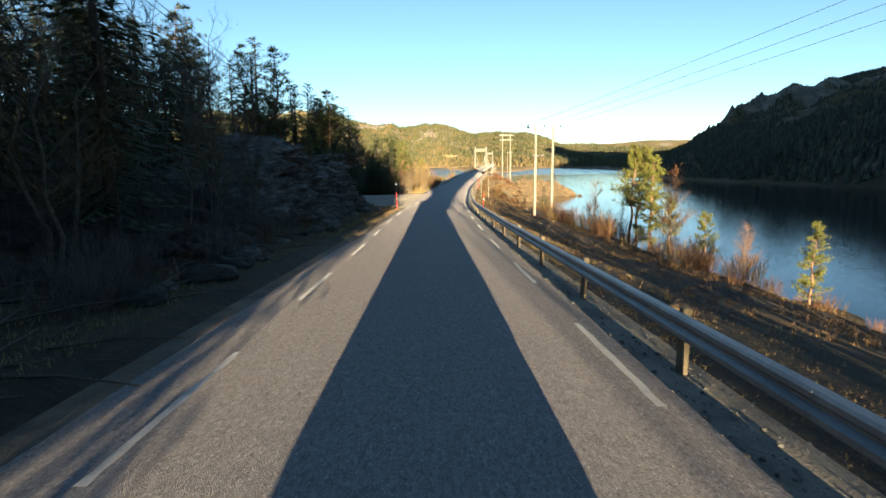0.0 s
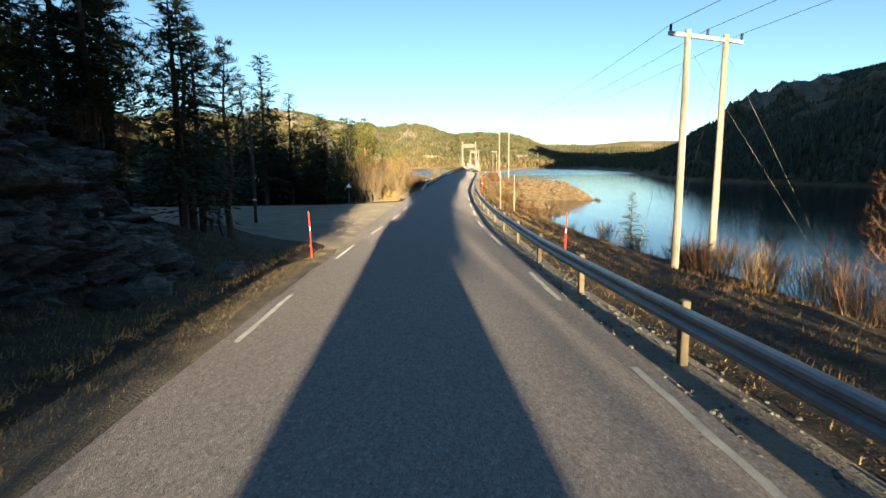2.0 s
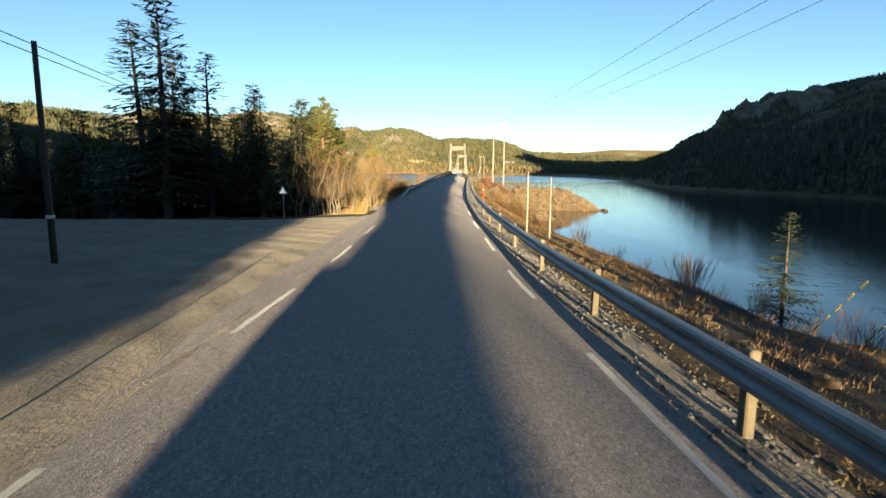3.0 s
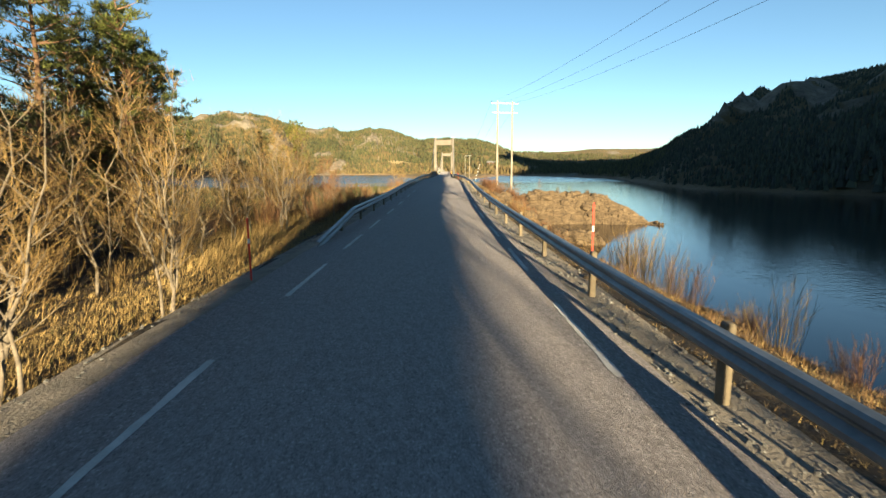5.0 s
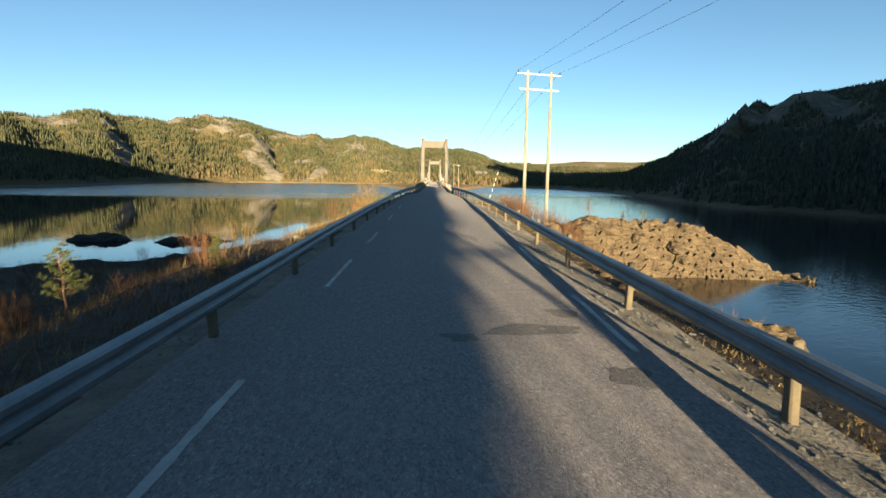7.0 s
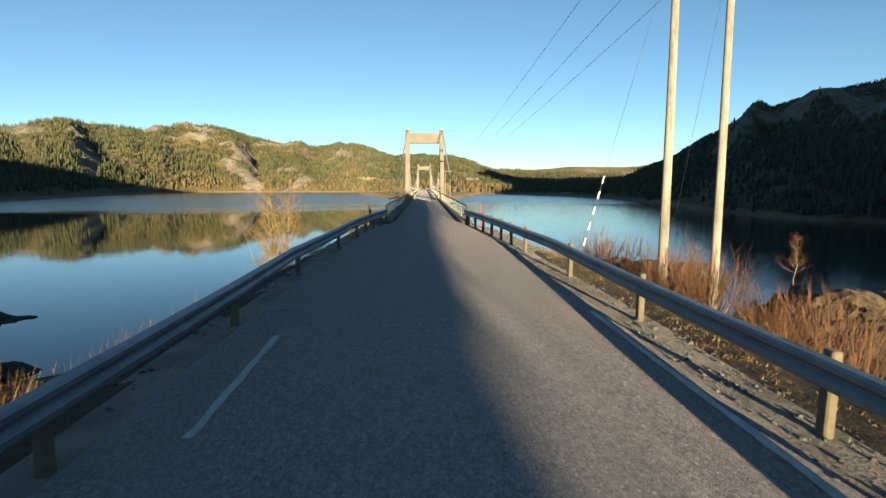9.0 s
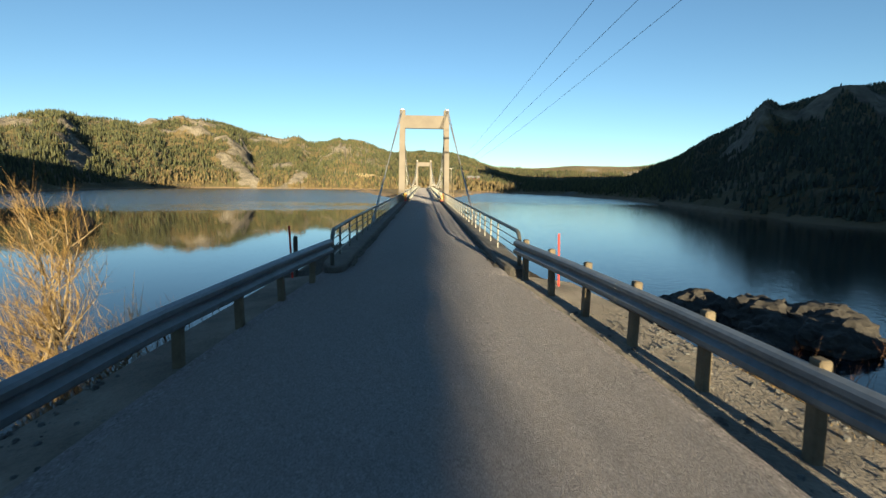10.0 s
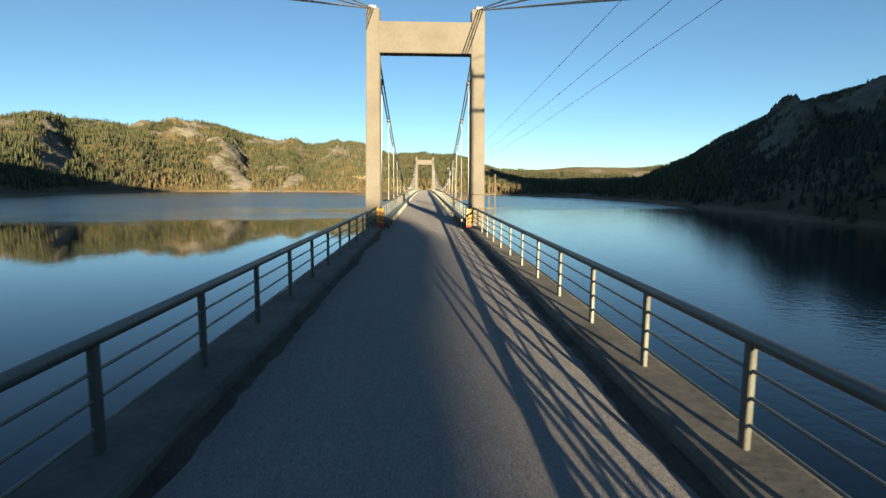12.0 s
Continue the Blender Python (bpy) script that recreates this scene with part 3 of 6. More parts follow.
def guard_rail(off, y0, y1, s, ramp=None, posts=()):
    label = "galvanised guard rail on pale wooden posts beside the road"
    top_cut = 0.0 if s > 0 else 0.14
    rail = thing("guard_rail", label, "guard rail", group="guard rails")
    ps = beam_profile(s)
    me = post_mesh()
    n = int(round((y1 - y0) / 4.4))
    for k in range(n):
        ya, yb = y0 + (y1 - y0) * k / n, y0 + (y1 - y0) * (k + 1) / n
        st = stations(ya - 0.1, yb + (0.1 if k < n - 1 else 0), 0.75, off)
        dz = [-0.62 * max(0.0, 1 - (q[1] - y0) / ramp) if ramp else 0.0 for q in st]
        lift = 0.003 * (k % 2)
        bm = add_sweep(bmesh.new(), ps, [(a + lift * s, b, c + d, e, f) for (a, b, c, e, f), d in zip(st, dz)], True)
        part("rail_beam", bm, M["steel"], rail)
    for y in posts:
        q = stations(y, y + 1, 1.0, off)[0]
        p = new("post", me)
        p.parent = rail
        drop = -0.62 * max(0.0, 1 - (y - y0) / ramp) if ramp else 0.0
        p.matrix_world = pose(q[0] + s * 0.085 * q[3], q[1] + s * 0.085 * q[4], q[2] + drop - top_cut, random.uniform(-1.5, 1.5), random.uniform(-2, 2), math.degrees(math.atan2(q[4], q[3])))
    return rail


# posts stand closer together as the rail nears the bridge
POSTS_R = [float(np.interp(i, (-13, 0, 10, 19, 31, 34), (-55.0, 6.58, 53.96, 97.49, 152.55, 165.86))) for i in range(-13, 35)] + [167.6 + 1.45 * i for i in range(6)]
POSTS_L = [103.6 + 4.85 * i for i in range(14)] + [169.8 + 1.5 * i for i in range(4)]
guard_rail(RAIL_OFF, -57.3, 175.2, 1, posts=POSTS_R)
guard_rail(RAIL_OFF_L, 99.2, 175.2, -1, ramp=7.0, posts=POSTS_L)


def snow_pole(at, h=1.75, lean=0.0):
    ob = thing("snow_pole", "red roadside snow pole with white reflective bands", "marker pole", at, group="snow poles")
    ob.matrix_world = pose(*at, lean, -lean, 0)
    part("rod", add_tube(bmesh.new(), [(0, 0, -0.6), (0, 0, h)], 0.022, 8), M["red"], ob)
    part("reflective_band", add_tube(bmesh.new(), [(0, 0, h * 0.60), (0, 0, h * 0.68)], 0.025, 8), M["white"], ob, "white reflective band")
    part("cap", add_tube(bmesh.new(), [(0, 0, h - 0.02), (0, 0, h + 0.03)], [0.026, 0.016], 8), M["red"], ob)


def gz(x, y):
    return float(height(np.array([x]), np.array([y]))[0])


for x, y, h, lean in ((-4.36, 50.6, 1.5, 1.2), (3.62, 48.9, 1.45, -1.5), (-1.75, 94.7, 1.35, 0.5), (6.1, 94.6, 1.6, 0.4), (13.12, 174.3, 1.7, 3), (7.53, 175.45, 1.75, 2)):
    snow_pole((x, y, float(road_z(y)) - (0.75 if y > 170 else 0.05) if gz(x, y) > float(road_z(y)) - 0.8 or y > 170 else gz(x, y)), h, lean)
for x, y, h in ((5.1, 73.0, 2.2), (6.1, 72.8, 2.1)):
    ob = thing("marker_stake", "slender bleached wooden stake standing in dry grass", "stake", (x, y, gz(x, y)), group="stakes")
    part("rod", add_tube(bmesh.new(), [(0, 0, -0.3), (0.01, 0, h * 0.5), (0, 0.02, h + 0.6)], [0.035, 0.032, 0.028], 7), M["pole_wood"], ob)
ob = thing("bollard", "dark weathered wooden post beside the guard rail", "post", (7.52, 175.98, float(road_z(175.3)) - 0.5))
part("stake", add_tube(bmesh.new(), [(0, 0, -0.6), (0, 0, 1.2), (0.01, 0, 1.25)], [0.055, 0.05, 0.035], 8), M["pole_dark"], ob)

# triangular road sign seen from behind
sign = thing("road_sign", "triangular road sign on a thin grey post, blue border", "road sign", (-6.75, 77.6, gz(-6.75, 77.6)))
part("sign_post", add_tube(bmesh.new(), [(0, 0, -0.3), (0, 0, 1.85)], 0.025, 8), M["steel"], sign)


def plate(side, thick, y):
    bm = bmesh.new()
    r = side / math.sqrt(3)
    ring = [Vector((r * math.sin(a), 0, r * math.cos(a))) for a in (0, 2 * math.pi / 3, 4 * math.pi / 3)]
    fs = [bm.verts.new(p + Vector((0, y, 1.68))) for p in ring]
    f = bm.faces.new(fs)
    ext = bmesh.ops.extrude_face_region(bm, geom=[f])
    bmesh.ops.translate(bm, verts=[g for g in ext["geom"] if isinstance(g, bmesh.types.BMVert)], vec=(0, thick, 0))
    bmesh.ops.recalc_face_normals(bm, faces=bm.faces)
    return bm


M["sign_blue"] = plain("sign_blue", (0.04, 0.10, 0.35), (0.06, 0.14, 0.42), 4, 0.45, 0, 0)
part("sign_plate", plate(0.48, 0.02, -0.05), M["sign_blue"], sign, "blue-edged triangular plate")
part("sign_face", plate(0.34, 0.012, -0.066), M["white"], sign, "white triangular face")

# ---- suspension bridge ----
TX = 1.0 / math.hypot(1, BRIDGE_SLOPE)
BRIDGE_YAW = -math.degrees(math.atan(BRIDGE_SLOPE))
T1, T2 = 218.0, 340.0


def bp(off, y, dz=0.0):
    """A point on the bridge: across from its middle line, along, and above the roadway."""
    return (float(road_x(y)) + 0.1 + off * TX, y - off * BRIDGE_SLOPE * TX, float(road_z(y)) + dz)


def bridge_run(off, y0, y1, step, dz=0.0):
    n = max(2, int(round((y1 - y0) / step)) + 1)
    return [bp(off, y, dz) + (TX, -BRIDGE_SLOPE * TX) for y in np.linspace(y0, y1, n)]


bridge = thing("suspension_bridge", "single-lane concrete suspension bridge with grey steel railings over the lake", "bridge")
part("deck", add_sweep(bmesh.new(), [(-1.80, -0.004), (-1.6, 0.004), (-1.45, 0.009), (1.45, 0.009), (1.6, 0.004), (1.80, -0.004), (1.80, -0.2), (-1.80, -0.2)], [(a, b, c - 0.02, e, f) for a, b, c, e, f in bridge_run(0, 175.2, 175.3, 0.1)[:1]] + bridge_run(0, 175.6, 470, 2.5), True), M["deck_asphalt"], bridge, "worn grey asphalt carriageway")
part("deck_slab", add_sweep(bmesh.new(), [(-2.36, -0.3), (-2.24, -0.48), (-1.8, -0.85), (1.8, -0.85), (2.24, -0.48), (2.36, -0.3), (2.36, -0.06), (1.83, -0.06), (1.83, -0.21), (-1.83, -0.21), (-1.83, -0.06), (-2.36, -0.06)], bridge_run(0, 175.6, 470, 5), True), M["concrete_old"], bridge, "grey concrete bridge slab")


def kerb(s, y0, y1, seed, blunt=False):
    """A raised concrete kerb with worn, slightly wavering edges and a rounded nose."""
    r = random.Random(seed)
    rows = []
    bm = bmesh.new()
    ys = [y0, y0 + 0.12, y0 + 0.35] + list(np.arange(y0 + 0.8, y1, 0.8)) + [y1]
    for i, y in enumerate(ys):
        n = {0: 0.35, 1: 0.65, 2: 0.9}.get(i, 1.0) if blunt else 1.0
        e = lambda: r.uniform(-0.008, 0.008)
        top = 0.165 * (0.45 + 0.55 * n)
        prof = [(-0.29 * n, -0.1), (-0.295 * n + e(), top - 0.06 + e()), (-0.265 * n + e(), top - 0.012 + e()), (-0.22 * n, top + e() * 0.4), (0.22 * n, top + e() * 0.4), (0.265 * n + e(), top - 0.012 + e()), (0.295 * n + e(), top - 0.06 + e()), (0.29 * n, -0.1)]
        x, yy, z = bp(s * 2.05, y)
        rows.append([bm.verts.new((x + u * TX, yy - u * BRIDGE_SLOPE * TX, z + w)) for u, w in prof])
    for p, q in zip(rows, rows[1:]):
        for k in range(8):
            bm.faces.new((p[k], p[(k + 1) % 8], q[(k + 1) % 8], q[k]))
    bm.faces.new(rows[0][::-1])
    bm.faces.new(rows[-1])
    return part("kerb", bm, M["concrete_old"], bridge, "worn concrete kerb")


for s in (-1, 1):
    kerb(s, 175.2, T1 - 0.6, 3 + s, True)
    kerb(s, T1 + 0.6, T2 - 0.6, 13 + s)
    kerb(s, T2 + 0.6, 468.0, 23 + s)

M["dirt"] = plain("road_dirt", (0.025, 0.02, 0.014), (0.10, 0.085, 0.06), 2.5, 0.95, 0, 0.8, 0.02, 30, dr=1.0)
for s in (-1, 1):
    r = random.Random(61 + s)
    bm = bmesh.new()
    rows = []
    for y in np.arange(176.0, T1 - 3, 0.22):
        w = 0.10 + 0.10 * noise.noise((y * 0.35, s * 5.0, 0)) + 0.05 * r.random()
        h = 0.02 + 0.025 * r.random()
        rows.append([bm.verts.new(bp(s * (1.77 - max(0.03, w)), y, 0.006)), bm.verts.new(bp(s * (1.77 - max(0.03, w) * 0.4), y, 0.006 + h)), bm.verts.new(bp(s * 1.78, y, 0.02 + h))])
    for p, q in zip(rows, rows[1:]):
        for k in range(2):
            bm.faces.new((p[k], p[k + 1], q[k + 1], q[k]))
    bmesh.ops.recalc_face_normals(bm, faces=bm.faces)
    part("dirt_strip", bm, M["dirt"], bridge, "dark dirt and moss gathered along the kerb")

RAIL_POST = bmesh.new()
add_box(RAIL_POST, (0.045, 0.085, 0.74), (0, 0, 0.37), 0.008)
post_me = bpy.data.meshes.new("railing_post")
RAIL_POST.to_mesh(post_me)
RAIL_POST.free()
post_me.materials.append(M["rail_paint"])


def railing(s, y0, y1, bend0=False, bend1=False):
    off, top, base = s * 2.08, 0.90, 0.15
    pts = []
    if bend0:
        pts += [bp(off, y0 - 0.36, base - 0.4), bp(off, y0 - 0.36, 0.62), bp(off, y0 - 0.31, 0.76), bp(off, y0 - 0.19, 0.86)]
    n = int((y1 - y0) / 4) + 2
    pts += [bp(off, y, top) for y in np.linspace(y0, y1, n)]
    if bend1:
        pts += [bp(off, y1 + 0.2, 0.86), bp(off, y1 + 0.31, 0.76), bp(off, y1 + 0.36, 0.62), bp(off, y1 + 0.36, base - 0.4)]
    bm = bmesh.new()
    add_tube(bm, pts, 0.047, 8)
    hand = part("handrail", bm, M["rail_paint"], bridge, "rounded grey steel handrail", smooth=True)
    for h in (0.34, 0.52, 0.70):
        part("railing_bar", add_tube(bmesh.new(), [bp(off, y, h) for y in np.linspace(y0 - (0.4 if bend0 else 0), y1, n)], 0.013, 6), M["rail_paint"], hand)
    y = y0 + (2.8 if s > 0 else 1.2)
    while y < y1 - 0.4:
        p = new("railing_post", post_me)
        p.parent = hand
        p.matrix_world = pose(*bp(off, y, base), 0, 0, BRIDGE_YAW)
        y += 1.62


for s in (-1, 1):
    railing(s, 175.75, T1 - 0.5, bend0=True)
    railing(s, T1 + 0.5, T2 - 0.5)
    railing(s, T2 + 0.5, 464.0, bend1=True)
    # low inner barrier on the main span
    bar = part("barrier_beam", add_sweep(bmesh.new(), [(-0.05, 0.34), (0.05, 0.34), (0.07, 0.38), (0.07, 0.50), (0.05, 0.53), (-0.05, 0.53), (-0.07, 0.50), (-0.07, 0.38)], bridge_run(s * 1.60, T1 - 0.6, T2 + 0.6, 4), True), M["rail_paint"], bridge, "pale low barrier beam")
    stub = bmesh.new()
    add_box(stub, (0.08, 0.10, 0.36), (0, 0, 0.17), 0.01)
    stub_me = bpy.data.meshes.new("barrier_post")
    stub.to_mesh(stub_me)
    stub.free()
    stub_me.materials.append(M["rail_paint"])
    for i in range(62):
        p = new("barrier_post", stub_me)
        p.parent = bar
        p.matrix_world = pose(*bp(s * 1.60, T1 + 2.0 * i), 0, 0, BRIDGE_YAW)


def tapered(bm, foot, head, wf, df, wh, dh):
    """A four-sided shaft from foot to head with chamfered edges, aligned with the bridge."""
    rot = Matrix.Rotation(radians(BRIDGE_YAW), 3, "Z")
    rings = []
    for c, w, d in ((foot, wf, df), (head, wh, dh)):
        ch = 0.04
        prof = [(-w / 2 + ch, -d / 2), (w / 2 - ch, -d / 2), (w / 2, -d / 2 + ch), (w / 2, d / 2 - ch), (w / 2 - ch, d / 2), (-w / 2 + ch, d / 2), (-w / 2, d / 2 - ch), (-w / 2, -d / 2 + ch)]
        rings.append([bm.verts.new(Vector(c) + rot @ Vector((u, v, 0))) for u, v in prof])
    for k in range(8):
        bm.faces.new((rings[0][k], rings[0][(k + 1) % 8], rings[1][(k + 1) % 8], rings[1][k]))
    bm.faces.new(rings[0][::-1])
    bm.faces.new(rings[1])
    return bm


def sag(y):
    u = (y - T1) / (T2 - T1)
    return 8.72 - 4 * 7.55 * u * (1 - u)


for yt in (T1, T2):
    for s in (-1, 1):
        leg = part("pylon_leg", tapered(bmesh.new(), bp(s * 2.30, yt, -10.0), bp(s * 2.17, yt, 9.07), 0.74, 1.1, 0.54, 0.72), M["concrete"], bridge, "sandy concrete pylon leg")
        part("saddle", add_box(bmesh.new(), (0.34, 0.5, 0.16), bp(s * 2.22, yt, 9.14), 0.03), M["cable"], leg)
    part("crossbeam", add_box(bmesh.new(), (3.86, 0.62, 1.26), bp(0, yt, 7.94), 0.03, Matrix.Rotation(radians(BRIDGE_YAW), 3, "Z")), M["concrete"], bridge, "concrete beam between the pylon heads")
for s in (-1, 1):
    for j, o in enumerate((-0.07, 0.07)):
        ys = np.linspace(T1, T2, 41)
        part("main_cable", add_tube(bmesh.new(), [bp(s * (2.26 + o + 0.35 * math.sin(math.pi * (y - T1) / (T2 - T1))), y, sag(y)) for y in ys], 0.04, 6), M["cable"], bridge)
    for i in range(1, 20):
        y = T1 + (T2 - T1) * i / 20
        o = 2.26 + 0.35 * math.sin(math.pi * i / 20)
        h = part("hanger", add_tube(bmesh.new(), [bp(s * 2.40, y, 0.0), bp(s * o, y, sag(y))], 0.018, 5), M["cable"], bridge)
        part("cable_clamp", add_tube(bmesh.new(), [bp(s * o, y - 0.14, sag(y - 0.14)), bp(s * o, y + 0.14, sag(y + 0.14))], 0.12, 8), M["wire"], h)
    for k, o in enumerate((2.20, 2.25, 2.30)):
        part("back_stay", add_tube(bmesh.new(), [bp(s * (2.14 + 0.1 * k), T1, 9.14), bp(s * o, 184.0 + 1.4 * k, -0.3)], 0.024, 8), M["cable"], bridge, "thick steel back stay")
        part("back_stay", add_tube(bmesh.new(), [bp(s * (2.14 + 0.1 * k), T2, 9.14), bp(s * o, 373.8 + 0.8 * k, -0.3)], 0.03, 6), M["cable"], bridge)
bm = bmesh.new()
add_box(bm, (5.6, 8.0, 6.0), bp(0, 179.7, -4.2), 0.15, Matrix.Rotation(radians(BRIDGE_YAW), 3, "Z"))
part("abutment", bm, M["concrete_old"], bridge, "weathered concrete abutment")
bm = bmesh.new()
add_box(bm, (5.8, 9.0, 8.0), bp(0, 466.0, -4.9), 0.15, Matrix.Rotation(radians(BRIDGE_YAW), 3, "Z"))
part("abutment", bm, M["concrete_old"], bridge)
# inspection ladder on one leg
lad = part("ladder", add_tube(bmesh.new(), [bp(2.72, T1 - 0.5, -1.6), bp(2.72, T1 - 0.5, 2.2)], 0.03, 6), M["post_wood"], bridge, "pale wooden inspection frame")
for o, top in ((2.95, 2.35), (1.98, 1.1)):
    part("upright", add_tube(bmesh.new(), [bp(o, T1 - 0.62, -1.6), bp(o, T1 - 0.62, top)], 0.03, 6), M["post_wood"], lad)
for h in (-0.6, 0.1, 0.55, 0.9, 1.5):
    part("rung", add_tube(bmesh.new(), [bp(1.95, T1 - 0.55, h), bp(3.0, T1 - 0.55, h)], 0.028, 6), M["post_wood"], lad)
for y, w in ((T1 - 1.2, 0.10), (T1 + 0.9, 0.10)):
    part("expansion_joint", add_sweep(bmesh.new(), [(-1.74, 0.012), (0, 0.014), (1.74, 0.012), (1.74, -0.02), (-1.74, -0.02)], bridge_run(0, y, y + w, 0.1), True), M["steel"], bridge, "steel expansion joint")

# hazard boards at the narrowing
for s in (-1, 1):
    at = bp(s * 1.80, 216.6, 0.16)
    hb = thing("hazard_board", "yellow hazard board with red diagonal stripes at the bridge pylon", "road sign", at, BRIDGE_YAW, group="hazard boards")
    part("board", add_box(bmesh.new(), (0.21, 0.03, 0.66), (0, 0, 0.42), 0.006), M["yellow"], hb)
    part("foot", add_box(bmesh.new(), (0.24, 0.2, 0.10), (0, 0.02, 0.05), 0.02), M["red"], hb)
    for k in range(4):
        bm = bmesh.new()
        z = 0.13 + 0.155 * k
        v = [bm.verts.new(p) for p in ((-0.1, -0.021, z), (0.1, -0.021, z + s * 0.09), (0.1, -0.021, z + s * 0.09 + 0.075), (-0.1, -0.021, z + 0.075))]
        bm.faces.new(v)
        part("stripe", bm, M["red"], hb)
    part("side_board", add_box(bmesh.new(), (0.07, 0.03, 0.6), (s * 0.15, 0.1, 0.48), 0.006), M["yellow"], hb)

# ---- power line ----


def hanging(a, b, drop, n=24):
    a, b = Vector(a), Vector(b)
    return [a.lerp(b, i / n) - Vector((0, 0, drop * 4 * (i / n) * (1 - i / n))) for i in range(n + 1)]


def pole_pair(p, q, top, arms, name_mat, r=0.13):
    """Two poles with one or two cross-arms; returns the three wire points."""
    ob = thing("power_pole", "twin bleached wooden power pole with a steel cross-arm", "power pole", (0, 0, 0), group="power poles")
    ax = (Vector((q[0], q[1], 0)) - Vector((p[0], p[1], 0)))
    L = ax.length
    ax.normalize()
    for x, y in (p, q):
        part("pole", add_tube(bmesh.new(), [(x, y, gz(x, y) - 0.6), (x + 0.02, y, (gz(x, y) + top) / 2), (x, y, top + 0.25)], [r * 1.2, r, r * 0.78], 12), M[name_mat], ob, smooth=True)
    mid = Vector(((p[0] + q[0]) / 2, (p[1] + q[1]) / 2, 0))
    tips = []
    for k, (half, z) in enumerate(arms):
        a, b = mid - ax * half + Vector((0, 0, z)), mid + ax * half + Vector((0, 0, z))
        bm = bmesh.new()
        yaw = math.atan2(ax.y, ax.x)
        add_box(bm, (2 * half, 0.12, 0.14), (*(a + b).xy / 2, z), 0.015, Matrix.Rotation(yaw, 3, "Z"))
        arm = part("cross_arm", bm, M["arm_steel"], ob)
        if k == 0:
            for u in (-0.96, 0.0, 0.96):
                at = mid + ax * half * u + Vector((0, 0, z))
                bm = bmesh.new()
                add_tube(bm, [at + Vector((0, 0, 0.05)), at + Vector((0, 0, 0.16)), at + Vector((0, 0, 0.2)), at + Vector((0, 0, 0.26)), at + Vector((0, 0, 0.32))], [0.03, 0.06, 0.04, 0.06, 0.03], 8)
                part("insulator", bm, M["black"], arm)
                tips.append(at + Vector((0, 0, 0.3)))
    return ob, tips


pA, tA = pole_pair((8.95, 52.9), (10.8, 53.7), 6.0, [(1.95, 6.05)], "pole_wood")
pB, tB = pole_pair((18.1, 166.0), (20.5, 166.4), 10.5, [(2.25, 10.45), (2.05, 9.05)], "pole_wood", 0.15)
pC, tC = pole_pair((55.4, 467.0), (58.4, 467.0), 9.4, [(2.7, 9.4)], "pole_wood", 0.17)
pZ, tZ = pole_pair((25.0, -45.0), (27.4, -44.4), 13.5, [(2.0, 13.5)], "pole_wood", 0.15)
for a, b, d in zip(tA, tB, (1.4, 1.4, 1.4)):
    w = thing("power_line", "thin dark overhead power line", "wire", group="power lines")
    part("wire", add_tube(bmesh.new(), hanging(a, b, d), 0.009, 5), M["wire"], w)
for a, b in list(zip(tB, tC)):
    w = thing("power_line", "thin dark overhead power line", "wire", group="power lines")
    part("wire", add_tube(bmesh.new(), hanging(a, b, 3.0), 0.014, 5), M["wire"], w)
for a, b in zip(tZ, tA):
    w = thing("power_line", "thin dark overhead power line", "wire", group="power lines")
    part("wire", add_tube(bmesh.new(), hanging(a, b, 0.7), 0.010, 5), M["wire"], w)


def guy(top, foot, sleeve="yellow"):
    top, foot = Vector(top), Vector(foot)
    foot.z = gz(foot.x, foot.y) - 0.1
    ob = thing("guy_wire", f"steel guy wire with {sleeve} sleeve sections near the ground", "guy wire", group="guy wires")
    part("wire", add_tube(bmesh.new(), [foot, top], 0.006, 5), M["black"], ob)
    for k in range(5):
        u = 0.06 + 0.045 * k
        part("sleeve", add_tube(bmesh.new(), [foot.lerp(top, u), foot.lerp(top, u + 0.022)], 0.026, 6), M[sleeve], ob, f"{sleeve} plastic sleeve")


for (x, y), (fx, fy) in (((8.95, 52.9), (15.6, 51.6)), ((10.8, 53.7), (16.4, 52.6)), ((8.95, 52.9), (12.4, 65.0)), ((10.8, 53.7), (14.4, 65.6))):
    guy((x, y, 5.7), (fx, fy, 0))
guy((18.1, 166.0, 9.8), (14.3, 164.8, 0), "white")
guy((20.5, 166.4, 9.8), (23.4, 176.6, 0), "white")

ob = thing("utility_pole", "dark tarred wooden utility pole at the side road", "utility pole", (-10.7, 65.4, gz(-10.7, 65.4)))
part("pole", add_tube(bmesh.new(), [(0, 0, -0.6), (0.02, 0, 3), (0.05, 0, 6.3)], [0.10, 0.085, 0.07], 10), M["pole_dark"], ob, smooth=True)
part("number_band", add_tube(bmesh.new(), [(0.01, 0, 1.35), (0.01, 0, 1.45)], 0.118, 10), M["white"], ob, "pale band round the pole")
for dz in (0.0, -0.25):
    for end in ((-9.0, 8.0, 9.6 + dz), (-19.0, 125.0, 6.0 + dz)):
        w = thing("telephone_line", "thin dark overhead telephone line", "wire", group="telephone lines")
        part("wire", add_tube(bmesh.new(), hanging((-10.65, 65.4, gz(-10.7, 65.4) + 6.2 + dz), end, 0.6), 0.014, 5), M["wire"], w)

# ---- rocks ----


